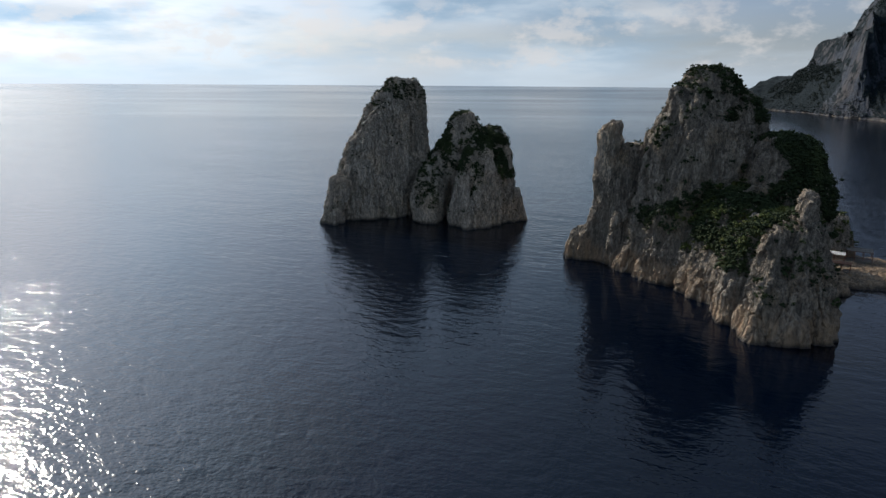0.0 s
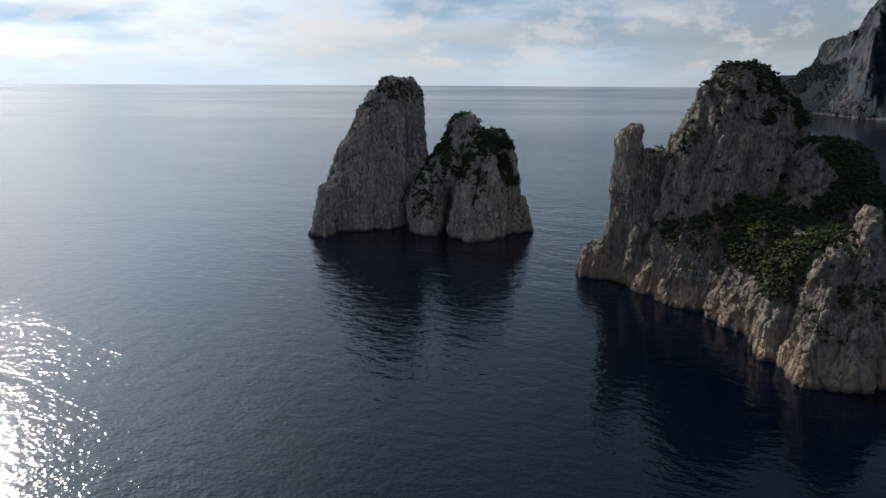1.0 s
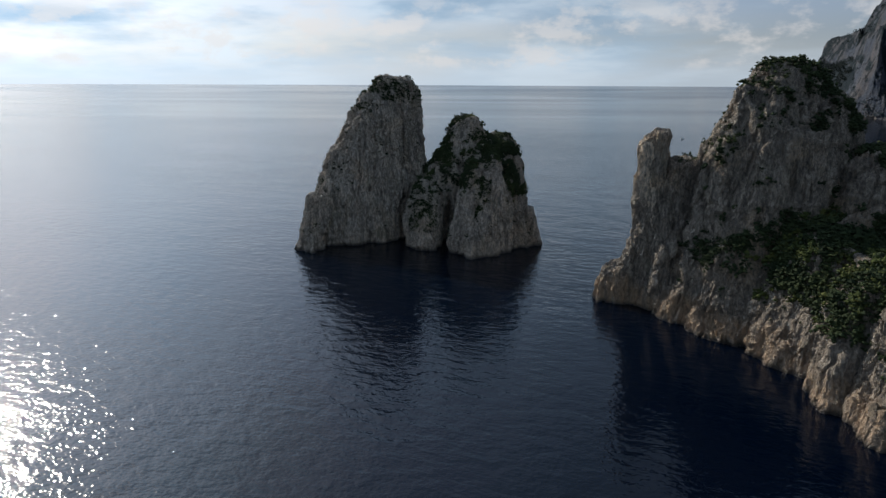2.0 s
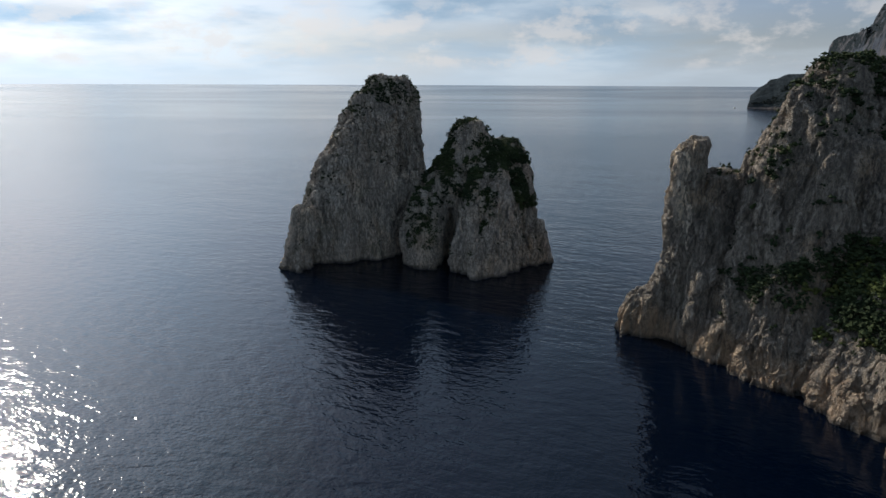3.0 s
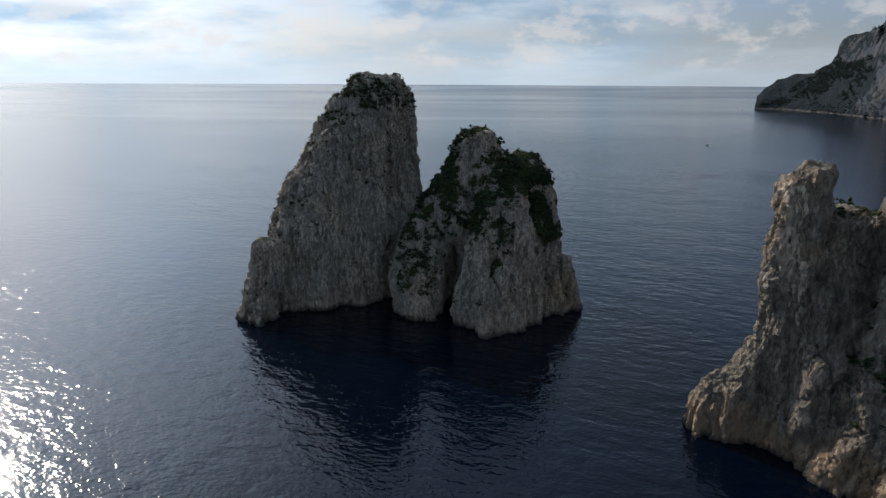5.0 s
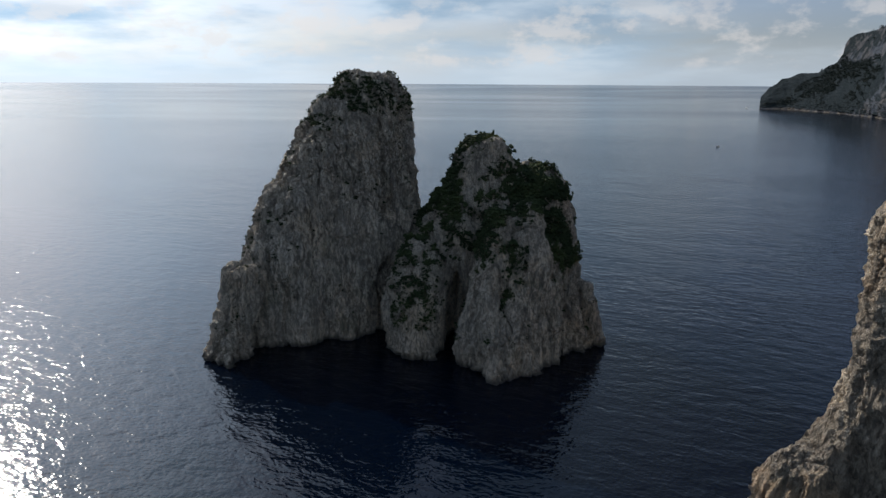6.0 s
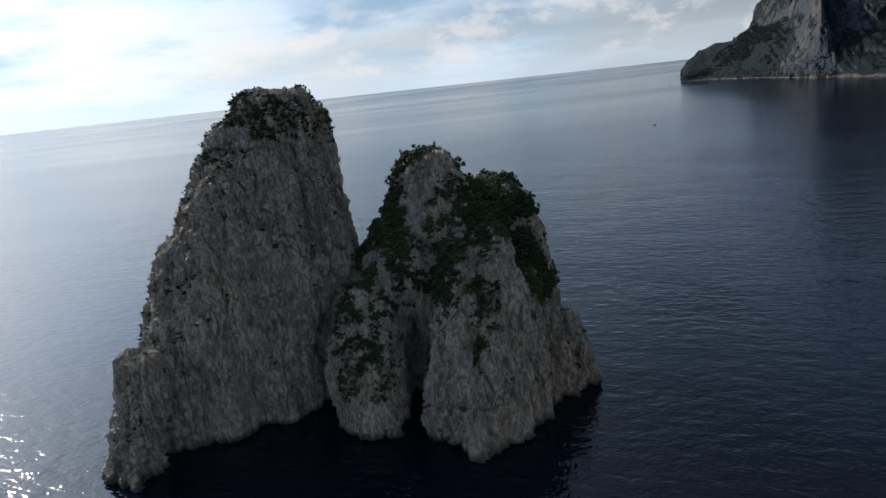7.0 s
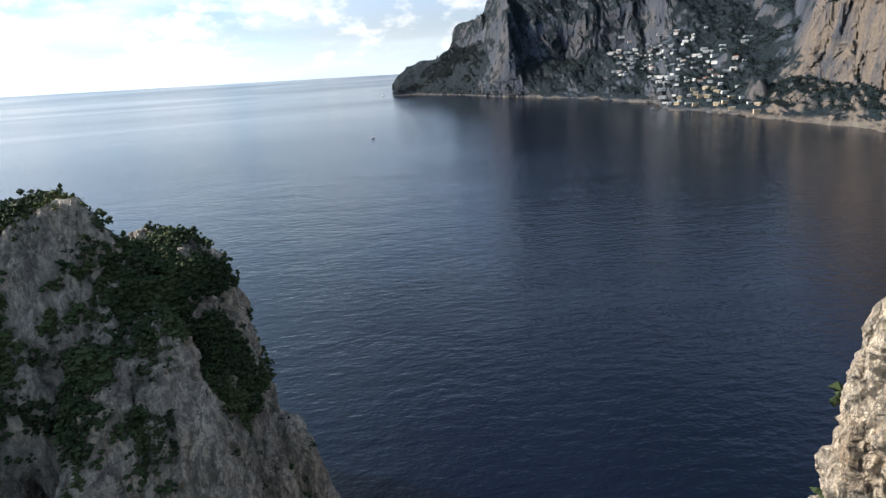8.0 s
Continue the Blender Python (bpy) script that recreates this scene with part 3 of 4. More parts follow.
def clumps(centres, radii, rng, lumps=7, leaves=20):
    """Bushes: a few torn leafy lumps each, and loose sprays of leaves round them. Returns vertices and triangles."""
    V, F, base = [], [], 0
    n = len(centres)
    for k in range(lumps):
        off = rng.normal(0, 0.46, (n, 3)) * (1, 1, 0.7) + (0, 0, 0.25)
        c = centres + off * radii[:, None]
        r = radii * rng.uniform(0.28, 0.52, n)
        jag = rng.uniform(0.6, 1.35, (n, 6, 1))
        spin = rng.uniform(0, 2 * math.pi, n)
        cs, sn = np.cos(spin)[:, None], np.sin(spin)[:, None]
        tuft = np.stack([TUFT_V[None, :, 0] * cs - TUFT_V[None, :, 1] * sn, TUFT_V[None, :, 0] * sn + TUFT_V[None, :, 1] * cs, np.repeat(TUFT_V[None, :, 2], n, 0) + 0.25 * sn], 2)
        squash = np.stack([rng.uniform(0.8, 1.25, n), rng.uniform(0.8, 1.25, n), rng.uniform(0.6, 0.95, n)], 1)
        v = c[:, None] + tuft * jag * r[:, None, None] * squash[:, None]
        V.append(v.reshape(-1, 3))
        F.append((TUFT_F[None] + (np.arange(n) * 6)[:, None, None] + base).reshape(-1, 3))
        base += n * 6
    if leaves:
        m = n * leaves
        d = rng.normal(0, 1, (m, 3))
        d /= np.linalg.norm(d, axis=1)[:, None]
        d[:, 2] = np.abs(d[:, 2]) * 0.9 - 0.1
        rr = np.repeat(radii, leaves)
        c = np.repeat(centres, leaves, 0) + d * (rr * rng.uniform(0.55, 1.02, m))[:, None] + (0, 0, 0.15)
        a, b = rng.normal(0, 1, (m, 3)), rng.normal(0, 1, (m, 3))
        size = rr * rng.uniform(0.06, 0.13, m)
        a = a / np.linalg.norm(a, axis=1)[:, None] * size[:, None]
        b = b / np.linalg.norm(b, axis=1)[:, None] * size[:, None]
        V.append(np.stack([c - a, c + b, c + a], 1).reshape(-1, 3))
        F.append(np.arange(m * 3).reshape(-1, 3) + base)
    return np.concatenate(V), np.concatenate(F)


def cover_rock(rock, weight, count, size, mat, label, seed, name="scrub", leaves=16):
    """Bushes rooted on a rock's surface, thickest where weight(v, n) is high."""
    rng = np.random.default_rng(seed)
    v, q, n = rock[:3]
    w = np.clip(weight(v, n), 0, None) * (v[:, 2] > 5)
    pick = rng.choice(len(v), size=min(count, int((w > 0).sum())), replace=False, p=w / w.sum())
    r = rng.uniform(size[0], size[1], len(pick)) * rng.uniform(0.7, 1.0, len(pick))
    V, F = clumps(v[pick] + n[pick] * (r * 0.25)[:, None], r, rng, leaves=leaves)
    ob = new(name, mesh_from(name, V, F, mat))
    return tagged(ob, label, "shrubs", kind="stuff")


def patchy(v, freq, seed, lo=0.0, hi=0.35):
    return np.clip((fbm(v, freq, 3, seed) - lo) / (hi - lo), 0, 1)


def zone(v, lo, hi):
    return np.all((v > lo) & (v < hi), 1).astype(float)


def bump_on(x, a, b):
    return np.clip((x - a) / (b - a), 0, 1)


def outer_scrub(v, n):
    top = bump_on(v[:, 2], 50, 62)
    ledge = bump_on(n[:, 2], 0.45, 0.75)
    left = bump_on(-v[:, 0], 34, 44) * bump_on(v[:, 2], 18, 30) * 0.10
    return (1.3 * top * (0.45 + ledge) + ledge * 0.10 + left * patchy(v, 0.08, 71)) * patchy(v, 0.14, 70, -0.2, 0.3)


def middle_scrub(v, n):
    x, y, z = v[:, 0], v[:, 1], v[:, 2]
    ledge = bump_on(n[:, 2], 0.30, 0.65)
    top = bump_on(z + bump_on(-x, -13, -9) * 5 - 5 * zone(v, (8, 270, 0), (22, 294, 60)), 25, 32) * bump_on(-z, -44.5, -42) * (0.55 + ledge)
    knob = (z > 45) * bump_on(n[:, 2], 0.5, 0.8)
    slot = zone(v, (23, 288, 19), (34, 312, 44)) * 0.8
    herb = 1.0 * zone(v, (11.5, 276, 5), (17, 296, 28)) * bump_on(v[:, 1] + 0.18 * (30 - z), 284, 287) + 0.16 * zone(v, (-13, 284, 8), (-3, 296, 19))
    return (top + slot + 0.08 * ledge + knob) * patchy(v, 0.16, 73, -0.35, 0.2) + herb * patchy(v, 0.3, 77, -0.2, 0.3)


def land_scrub(v, n):
    ledge = bump_on(n[:, 2], 0.30, 0.65)
    x, y, z = v[:, 0], v[:, 1], v[:, 2]
    terrace = zone(v, (65, 160, 11), (112, 218, 40)) * (0.5 + ledge) * (z < 22 + (x - 66) * 0.62) * (z > 13 + 0.10 * (y - 165))
    dark = zone(v, (94, 176, 16), (132, 222, 58)) * (1.0 + ledge)
    brow = bump_on(x, 86, 94) * bump_on(z, 38, 48) * 1.8 + 0.35 * bump_on(z, 64, 66.5)
    top = bump_on(z, 57, 63) * (0.15 + ledge) * bump_on(x, 74, 82)
    return (1.2 * terrace + 1.8 * dark + brow + 0.15 * top + 0.14 * ledge * (x > 62)) * patchy(v, 0.11, 75, -0.3, 0.25) * (z > 9) + 0.40 * patchy(v, 0.10, 76, 0.42, 0.7) * (x > 66) * (y < 219) * (z > 14) * bump_on(n[:, 2], 0.0, 0.35)


cover_rock(OUTER, outer_scrub, 1800, (0.3, 0.8), SHRUB, "dark green scrub clinging to the tall sea rock", 5)
cover_rock(MIDDLE, middle_scrub, 8000, (0.35, 1.25), SHRUB, "dense dark green scrub on the top of the sea rock", 6)
cover_rock(LAND, land_scrub, 10500, (0.4, 1.6), SHRUB, "dense evergreen scrub on the ledges of the sea rock", 7)


def land_crowns(v, n):
    x, y, z = v[:, 0], v[:, 1], v[:, 2]
    return zone(v, (72, 164, 12), (112, 212, 34)) * bump_on(n[:, 2], 0.35, 0.7) * patchy(v, 0.13, 79, -0.1, 0.25) * (z < 20 + (x - 66) * 0.6) + 0.6 * zone(v, (108, 182, 17), (124, 200, 30)) * bump_on(n[:, 2], 0.4, 0.7)


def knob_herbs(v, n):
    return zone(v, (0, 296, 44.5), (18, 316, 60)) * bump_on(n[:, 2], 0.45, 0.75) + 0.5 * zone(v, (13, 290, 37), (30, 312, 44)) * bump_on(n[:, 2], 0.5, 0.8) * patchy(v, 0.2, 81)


def front_herbs(v, n):
    z = v[:, 2]
    gully = zone(v, (11.5, 274, 5), (17.5, 294, 27)) * bump_on(v[:, 1] + 0.22 * (30 - z), 283, 286)
    boss = 0.5 * zone(v, (-13, 284, 7), (-2.5, 296, 19))
    return (gully + boss) * patchy(v, 0.25, 83, -0.35, 0.15) * bump_on(n[:, 2], -0.1, 0.3)


cover_rock(MIDDLE, front_herbs, 900, (0.22, 0.6), SHRUB, "green herbs in the gullies of the sea rock", 11)
# sunlit bush tops on the ledge, given by a lighter leaf colour
cover_rock(LAND, land_crowns, 420, (0.8, 1.7), SHRUB_LIT, "olive-green bushes on the wooded ledge, leaves lightened as if sunlit", 8)
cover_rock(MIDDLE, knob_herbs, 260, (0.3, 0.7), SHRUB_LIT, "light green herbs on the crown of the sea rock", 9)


# ================= far coast =================
# foot of the shore (x, y), then height by distance inland
COAST = []
COAST.append((777, 1782, 65, ((0, 0), (8, 9), (25, 17), (60, 20), (150, 17), (430, 2))))
COAST.append((789, 1765, 65, ((0, 0), (10, 10), (30, 20), (80, 29), (150, 29), (430, 19))))
COAST.append((805, 1750, 64, ((0, 0), (12, 10), (50, 28), (100, 42), (200, 48), (430, 43))))
COAST.append((817, 1734, 63, ((0, 0), (12, 11), (50, 34), (100, 56), (180, 71), (430, 70))))
COAST.append((825, 1685, 62, ((0, 0), (12, 11), (60, 39), (120, 66), (200, 85), (430, 86))))
COAST.append((825, 1622, 61, ((0, 0), (12, 13), (60, 40), (130, 66), (210, 84), (430, 84))))
COAST.append((828, 1594, 61, ((0, 0), (12, 14), (60, 41), (130, 69), (230, 101), (310, 104))))
COAST.append((824, 1551, 60, ((0, 0), (12, 14), (60, 42), (130, 72), (240, 104), (310, 112))))
COAST.append((821, 1538, 60, ((0, 0), (12, 15), (60, 42), (130, 72), (240, 107), (310, 150))))
COAST.append((820, 1511, 60, ((0, 0), (12, 16), (60, 42), (130, 74), (246, 111), (310, 168))))
COAST.append((813, 1461, 59, ((0, 0), (14, 18), (60, 43), (130, 76), (246, 114), (310, 178))))
COAST.append((791, 1359, 58, ((0, 0), (14, 21), (60, 50), (130, 83), (250, 124), (320, 184))))
COAST.append((785, 1338, 57, ((0, 0), (10, 20), (26, 45), (130, 80), (260, 156), (430, 206))))
COAST.append((785, 1319, 57, ((0, 0), (10, 26), (30, 71), (130, 98), (260, 170), (430, 226))))
COAST.append((786, 1300, 57, ((0, 0), (10, 26), (34, 93), (60, 111), (200, 165), (430, 245))))
COAST.append((785, 1273, 56, ((0, 0), (10, 32), (40, 124), (70, 150), (180, 209), (430, 262))))
COAST.append((783, 1216, 53, ((0, 0), (12, 11), (60, 49), (95, 81), (130, 142), (430, 362))))
COAST.append((785, 1114, 49, ((0, 0), (12, 5), (90, 46), (150, 61), (175, 135), (430, 318))))
COAST.append((769, 1012, 47, ((0, 0), (12, 5), (110, 46), (190, 80), (215, 154), (430, 320))))
COAST.append((732, 882, 43, ((0, 0), (12, 4), (130, 44), (260, 80), (290, 159), (500, 324))))
COAST.append((644, 756, 41, ((0, 0), (15, 4), (110, 30), (280, 89), (320, 138), (560, 273))))
COAST.append((620, 690, 38, ((0, 0), (12, 4), (110, 31), (300, 99), (420, 145), (560, 294))))
COAST.append((585, 610, 35, ((0, 0), (12, 2), (60, 18), (200, 59), (400, 121), (560, 272))))
COAST.append((575, 567, 32, ((0, 0), (12, 4), (50, 19), (80, 34), (110, 48), (560, 200))))
COAST.append((570, 541, 30, ((0, 0), (12, 4), (50, 19), (80, 36), (105, 101), (560, 260))))
COAST.append((554, 504, 28, ((0, 0), (12, 4), (50, 20), (75, 28), (95, 129), (560, 314))))
COAST.append((521, 460, 26, ((0, 0), (12, 7), (45, 18), (65, 28), (85, 157), (560, 328))))
# rows below are out of view: unseen mainland added to darken the water's reflections
COAST.append((430, 372, 0, ((0, 0), (12, 14), (45, 34), (70, 56), (92, 190), (560, 290))))
COAST.append((350, 290, -15, ((0, 0), (12, 14), (40, 40), (70, 80), (110, 170), (400, 260))))
COAST.append((270, 190, -25, ((0, 0), (12, 14), (40, 40), (70, 80), (110, 150), (400, 240))))
COAST.append((225, 60, -10, ((0, 0), (12, 14), (40, 40), (70, 80), (110, 150), (400, 240))))
COAST.append((260, -140, 0, ((0, 0), (12, 14), (40, 40), (70, 80), (110, 150), (400, 240))))
CY = np.array([c[1] for c in COAST][::-1], float)
CX = np.array([c[0] for c in COAST][::-1], float)
CA = np.radians(np.array([c[2] for c in COAST][::-1], float))


def smooth_table(y, col):
    tab = np.array([[p[col] for p in c[3]] for c in COAST][::-1], float)
    return np.stack([np.interp(y, CY, tab[:, k]) for k in range(tab.shape[1])], -1)


def coast_point(y, d):
    """The ground of the far coast, from a place along the shore and a distance inland."""
    y, d = np.atleast_1d(np.asarray(y, float)), np.atleast_1d(np.asarray(d, float))
    wob = fbm(np.stack([y, d * 0, d * 0 + 3.0], 1), 0.013, 4, 90, 0.55)
    yy = y + 14 * fbm(np.stack([y, d, d * 0], 1), 0.02, 3, 91)
    dd, zz = smooth_table(yy, 0), smooth_table(yy, 1)
    z = np.array([np.interp(t, a, b) for t, a, b in zip(d, dd, zz)])
    steep = np.array([np.interp(t, (a[:-1] + a[1:]) / 2, np.diff(b) / np.diff(a)) for t, a, b in zip(d, dd, zz)])
    p = np.stack([y, d, z], 1)
    soft = bump_on(d, 2, 40)
    calm = 1 - 0.55 * bump_on(y, 1280, 1360)
    z = z + soft * calm * (7 * fbm(p * (1, 1, 0), 0.022, 4, 92) + 2.4 * fbm(p * (1, 1, 0), 0.11, 3, 94))
    z = z + 17 / (1 + (((y - 606) / 13) ** 2 + ((d - 62) / 13) ** 2) ** 3)
    w = p + np.stack([fbm(p, 0.02, 2, 101), fbm(p, 0.02, 2, 102), fbm(p, 0.02, 2, 103)], 1) * 14
    bold = 1 + 0.6 * bump_on(-y, -650, -600)
    push = bold * calm ** 2 * bump_on(steep, 0.6, 1.8) * (5.5 * fbm(w, (0.016, 0.004, 0.010), 3, 95, 0.55) + 2.2 * blocks(w, (0.045, 0.02, 0.022), 104)
                                       + 1.7 * fbm(w, (0.06, 0.02, 0.035), 3, 96, 0.6, ridged=True) + 0.8 * blocks(w, (0.13, 0.06, 0.08), 105))
    shore = bump_on(-d, -30, 0) * (9 * wob + 3 * fbm(p, 0.09, 3, 97, 0.6, ridged=True))
    x0, a = np.interp(y, CY, CX), np.interp(y, CY, CA)
    return np.stack([x0 + np.cos(a) * (d - push) - shore, y + np.sin(a) * (d - push), z], 1)


def coast_material():
    m, n = material("hazed_coast_ground")
    co = n.add("ShaderNodeTexCoord").outputs["Object"]
    nz = n.add("ShaderNodeAttribute", attribute_name="level").outputs["Fac"]
    z = n.add("ShaderNodeSeparateXYZ", in_0=co).outputs[2]
    y = n.add("ShaderNodeSeparateXYZ", in_0=co).outputs[1]
    streak = n.noise(n.scaled(co, (0.07, 0.07, 0.028)), 1.0, 7.0, 0.64, 0.6)
    patch = n.noise(co, 0.016, 5.0, 0.6, 0.3)
    fine = n.noise(co, 0.35, 6.0, 0.68)
    # rock toned dark and bluish: distance haze and cloud shade painted in
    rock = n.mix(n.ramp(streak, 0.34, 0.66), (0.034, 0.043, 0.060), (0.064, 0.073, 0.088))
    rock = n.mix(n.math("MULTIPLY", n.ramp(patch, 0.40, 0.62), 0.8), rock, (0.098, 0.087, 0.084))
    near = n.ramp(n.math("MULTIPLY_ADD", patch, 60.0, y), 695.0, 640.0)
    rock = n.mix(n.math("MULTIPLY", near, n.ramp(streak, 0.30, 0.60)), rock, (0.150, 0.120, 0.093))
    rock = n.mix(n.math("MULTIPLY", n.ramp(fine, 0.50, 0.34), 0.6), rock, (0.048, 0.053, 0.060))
    strand = n.ramp(n.math("MULTIPLY_ADD", patch, -12.0, z), -0.5, -5.0)
    rock = n.mix(n.math("MULTIPLY", strand, n.ramp(n.noise(co, 0.05, 5.0, 0.65), 0.42, 0.58, 0.05, 0.95)), rock, (0.150, 0.132, 0.110))
    # greens carry the blue cast of distance haze in their colour
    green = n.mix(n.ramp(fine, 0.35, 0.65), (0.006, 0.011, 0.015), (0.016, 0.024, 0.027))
    lie = n.math("ADD", n.math("MULTIPLY_ADD", nz, 0.62, 0.17), n.math("ADD", n.math("MULTIPLY", n.math("SUBTRACT", patch, 0.5), 0.8), n.math("MULTIPLY", n.math("SUBTRACT", n.noise(co, 0.045, 6.0, 0.68), 0.5), 1.15)))
    lie = n.math("MULTIPLY_ADD", n.math("MULTIPLY", n.ramp(y, 1420.0, 1500.0), n.ramp(z, 104.0, 84.0)), 0.42, lie)
    grow = n.math("MULTIPLY", n.ramp(n.math("MULTIPLY_ADD", near, -0.14, lie), 0.30, 0.48), n.math("SUBTRACT", 1.0, n.math("MINIMUM", n.math("MULTIPLY", strand, 1.3), 1.0)))
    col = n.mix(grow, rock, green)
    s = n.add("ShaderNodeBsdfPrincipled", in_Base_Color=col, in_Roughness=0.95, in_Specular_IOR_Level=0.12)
    b = n.add("ShaderNodeBump", in_Strength=0.6, in_Distance=3.0, in_Height=n.math("ADD", streak, n.math("MULTIPLY", fine, 0.4)))
    finish(n, s, b.outputs[0])
    return m


def build_coast():
    ys = np.concatenate([np.arange(-140, 400, 12.0), np.arange(400, 660, 2.0), np.arange(660, 1782, 3.4)])
    # even steps along the slope of each profile, finer near the shore
    share = np.linspace(0, 1, 280) ** 1.25
    dd, zz = smooth_table(ys, 0), smooth_table(ys, 1)
    rows = []
    for a, b in zip(dd, zz):
        run = np.concatenate([[0], np.cumsum(np.hypot(np.diff(a), np.diff(b)))])
        rows.append(np.interp(share * run[-1], run, a))
    D = np.array(rows)
    ds = share
    Y = np.repeat(ys[:, None], len(ds), 1)
    v = coast_point(Y.ravel(), D.ravel())
    v[:, 2] = np.where(D.ravel() == 0, -2.0, v[:, 2])
    a = np.arange(len(ys) * len(ds)).reshape(len(ys), len(ds))
    q = np.stack([a[:-1, :-1].ravel(), a[:-1, 1:].ravel(), a[1:, 1:].ravel(), a[1:, :-1].ravel()], 1)
    n = vertex_normals(v, q)
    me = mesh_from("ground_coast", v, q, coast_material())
    me.attributes.new("level", "FLOAT", "POINT").data.foreach_set("value", np.abs(n[:, 2]).astype(np.float32))
    ob = new("ground_coast", me)
    tagged(ob, "steep far coast of tan limestone cliffs above green slopes", "coast", kind="structure")
    return v, q, n


COAST_MESH = build_coast()


# leaf tones blued to match the ground, haze put into the colour
COAST_LEAF = leafy("hazed_coast_leaves", (0.011, 0.018, 0.018), (0.020, 0.029, 0.026), (0.026, 0.034, 0.028))


def coast_scrub():
    rng = np.random.default_rng(12)
    v, q, n = COAST_MESH
    w = bump_on(np.abs(n[:, 2]), 0.5, 0.8) * (v[:, 2] > 10) * patchy(v, 0.02, 98, -0.5, 0.1) * (v[:, 1] < 1780) * (v[:, 1] > 420)
    pick = rng.choice(len(v), size=17000, replace=False, p=w / w.sum())
    r = rng.uniform(1.0, 2.6, len(pick)) * (1 + 0.6 * bump_on(v[pick][:, 1], 1200, 1500))
    V, F = clumps(v[pick] + (0, 0, 0.8), r, rng, lumps=3, leaves=0)
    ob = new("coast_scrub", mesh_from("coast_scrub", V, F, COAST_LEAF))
    tagged(ob, "dark green scrub and small trees on the far slopes", "shrubs", kind="stuff")


coast_scrub()


# ================= parts and small builders =================
def box(x0, x1, y0, y1, z0, z1, bevel=0.0):
    bm = bmesh.new()
    bmesh.ops.create_cube(bm, size=1.0)
    for v in bm.verts:
        v.co = Vector(((x0 + x1) / 2 + v.co.x * (x1 - x0), (y0 + y1) / 2 + v.co.y * (y1 - y0), (z0 + z1) / 2 + v.co.z * (z1 - z0)))
    if bevel:
        bmesh.ops.bevel(bm, geom=bm.edges[:], offset=bevel, segments=1, affect="EDGES")
    return bm


def join(*bms):
    out = bms[0]
    for b in bms[1:]:
        me = bpy.data.meshes.new("t")
        b.to_mesh(me)
        b.free()
        out.from_mesh(me)
        bpy.data.meshes.remove(me)
    return out


def vault(x0, x1, y0, y1, z0, rise, n=8):
    """A low barrel roof along x."""
    bm = bmesh.new()
    ring = []
    for i in range(n + 1):
        a = math.pi * i / n
        y, z = (y0 + y1) / 2 - (y1 - y0) / 2 * math.cos(a), z0 + rise * math.sin(a)
        ring.append((bm.verts.new((x0, y, z)), bm.verts.new((x1, y, z))))
    for a, b in zip(ring, ring[1:]):
        bm.faces.new((a[0], a[1], b[1], b[0]))
    bm.faces.new([r[0] for r in ring])
    bm.faces.new([r[1] for r in ring][::-1])
    bm.faces.new((ring[0][0], ring[-1][0], ring[-1][1], ring[0][1]))
    return bm


WHITEWASH = plain("white_plaster", (0.72, 0.70, 0.66), 0.85, vary=0.18, scale=0.8)
CREAM = plain("cream_plaster", (0.60, 0.47, 0.30), 0.85, vary=0.2, scale=0.8)
ROOF_PALE = plain("pale_roof", (0.55, 0.53, 0.50), 0.9, vary=0.25, scale=0.6)
TILE_RED = plain("clay_tile_roof", (0.33, 0.15, 0.09), 0.9, vary=0.35, scale=1.2)
DARK_GLASS = plain("dark_window", (0.03, 0.035, 0.04), 0.15, vary=0.1)
SHUTTER = plain("green_shutter", (0.06, 0.11, 0.08), 0.6, vary=0.2)


# ================= the town on the slope =================
TOWN_SCALE = 0.42


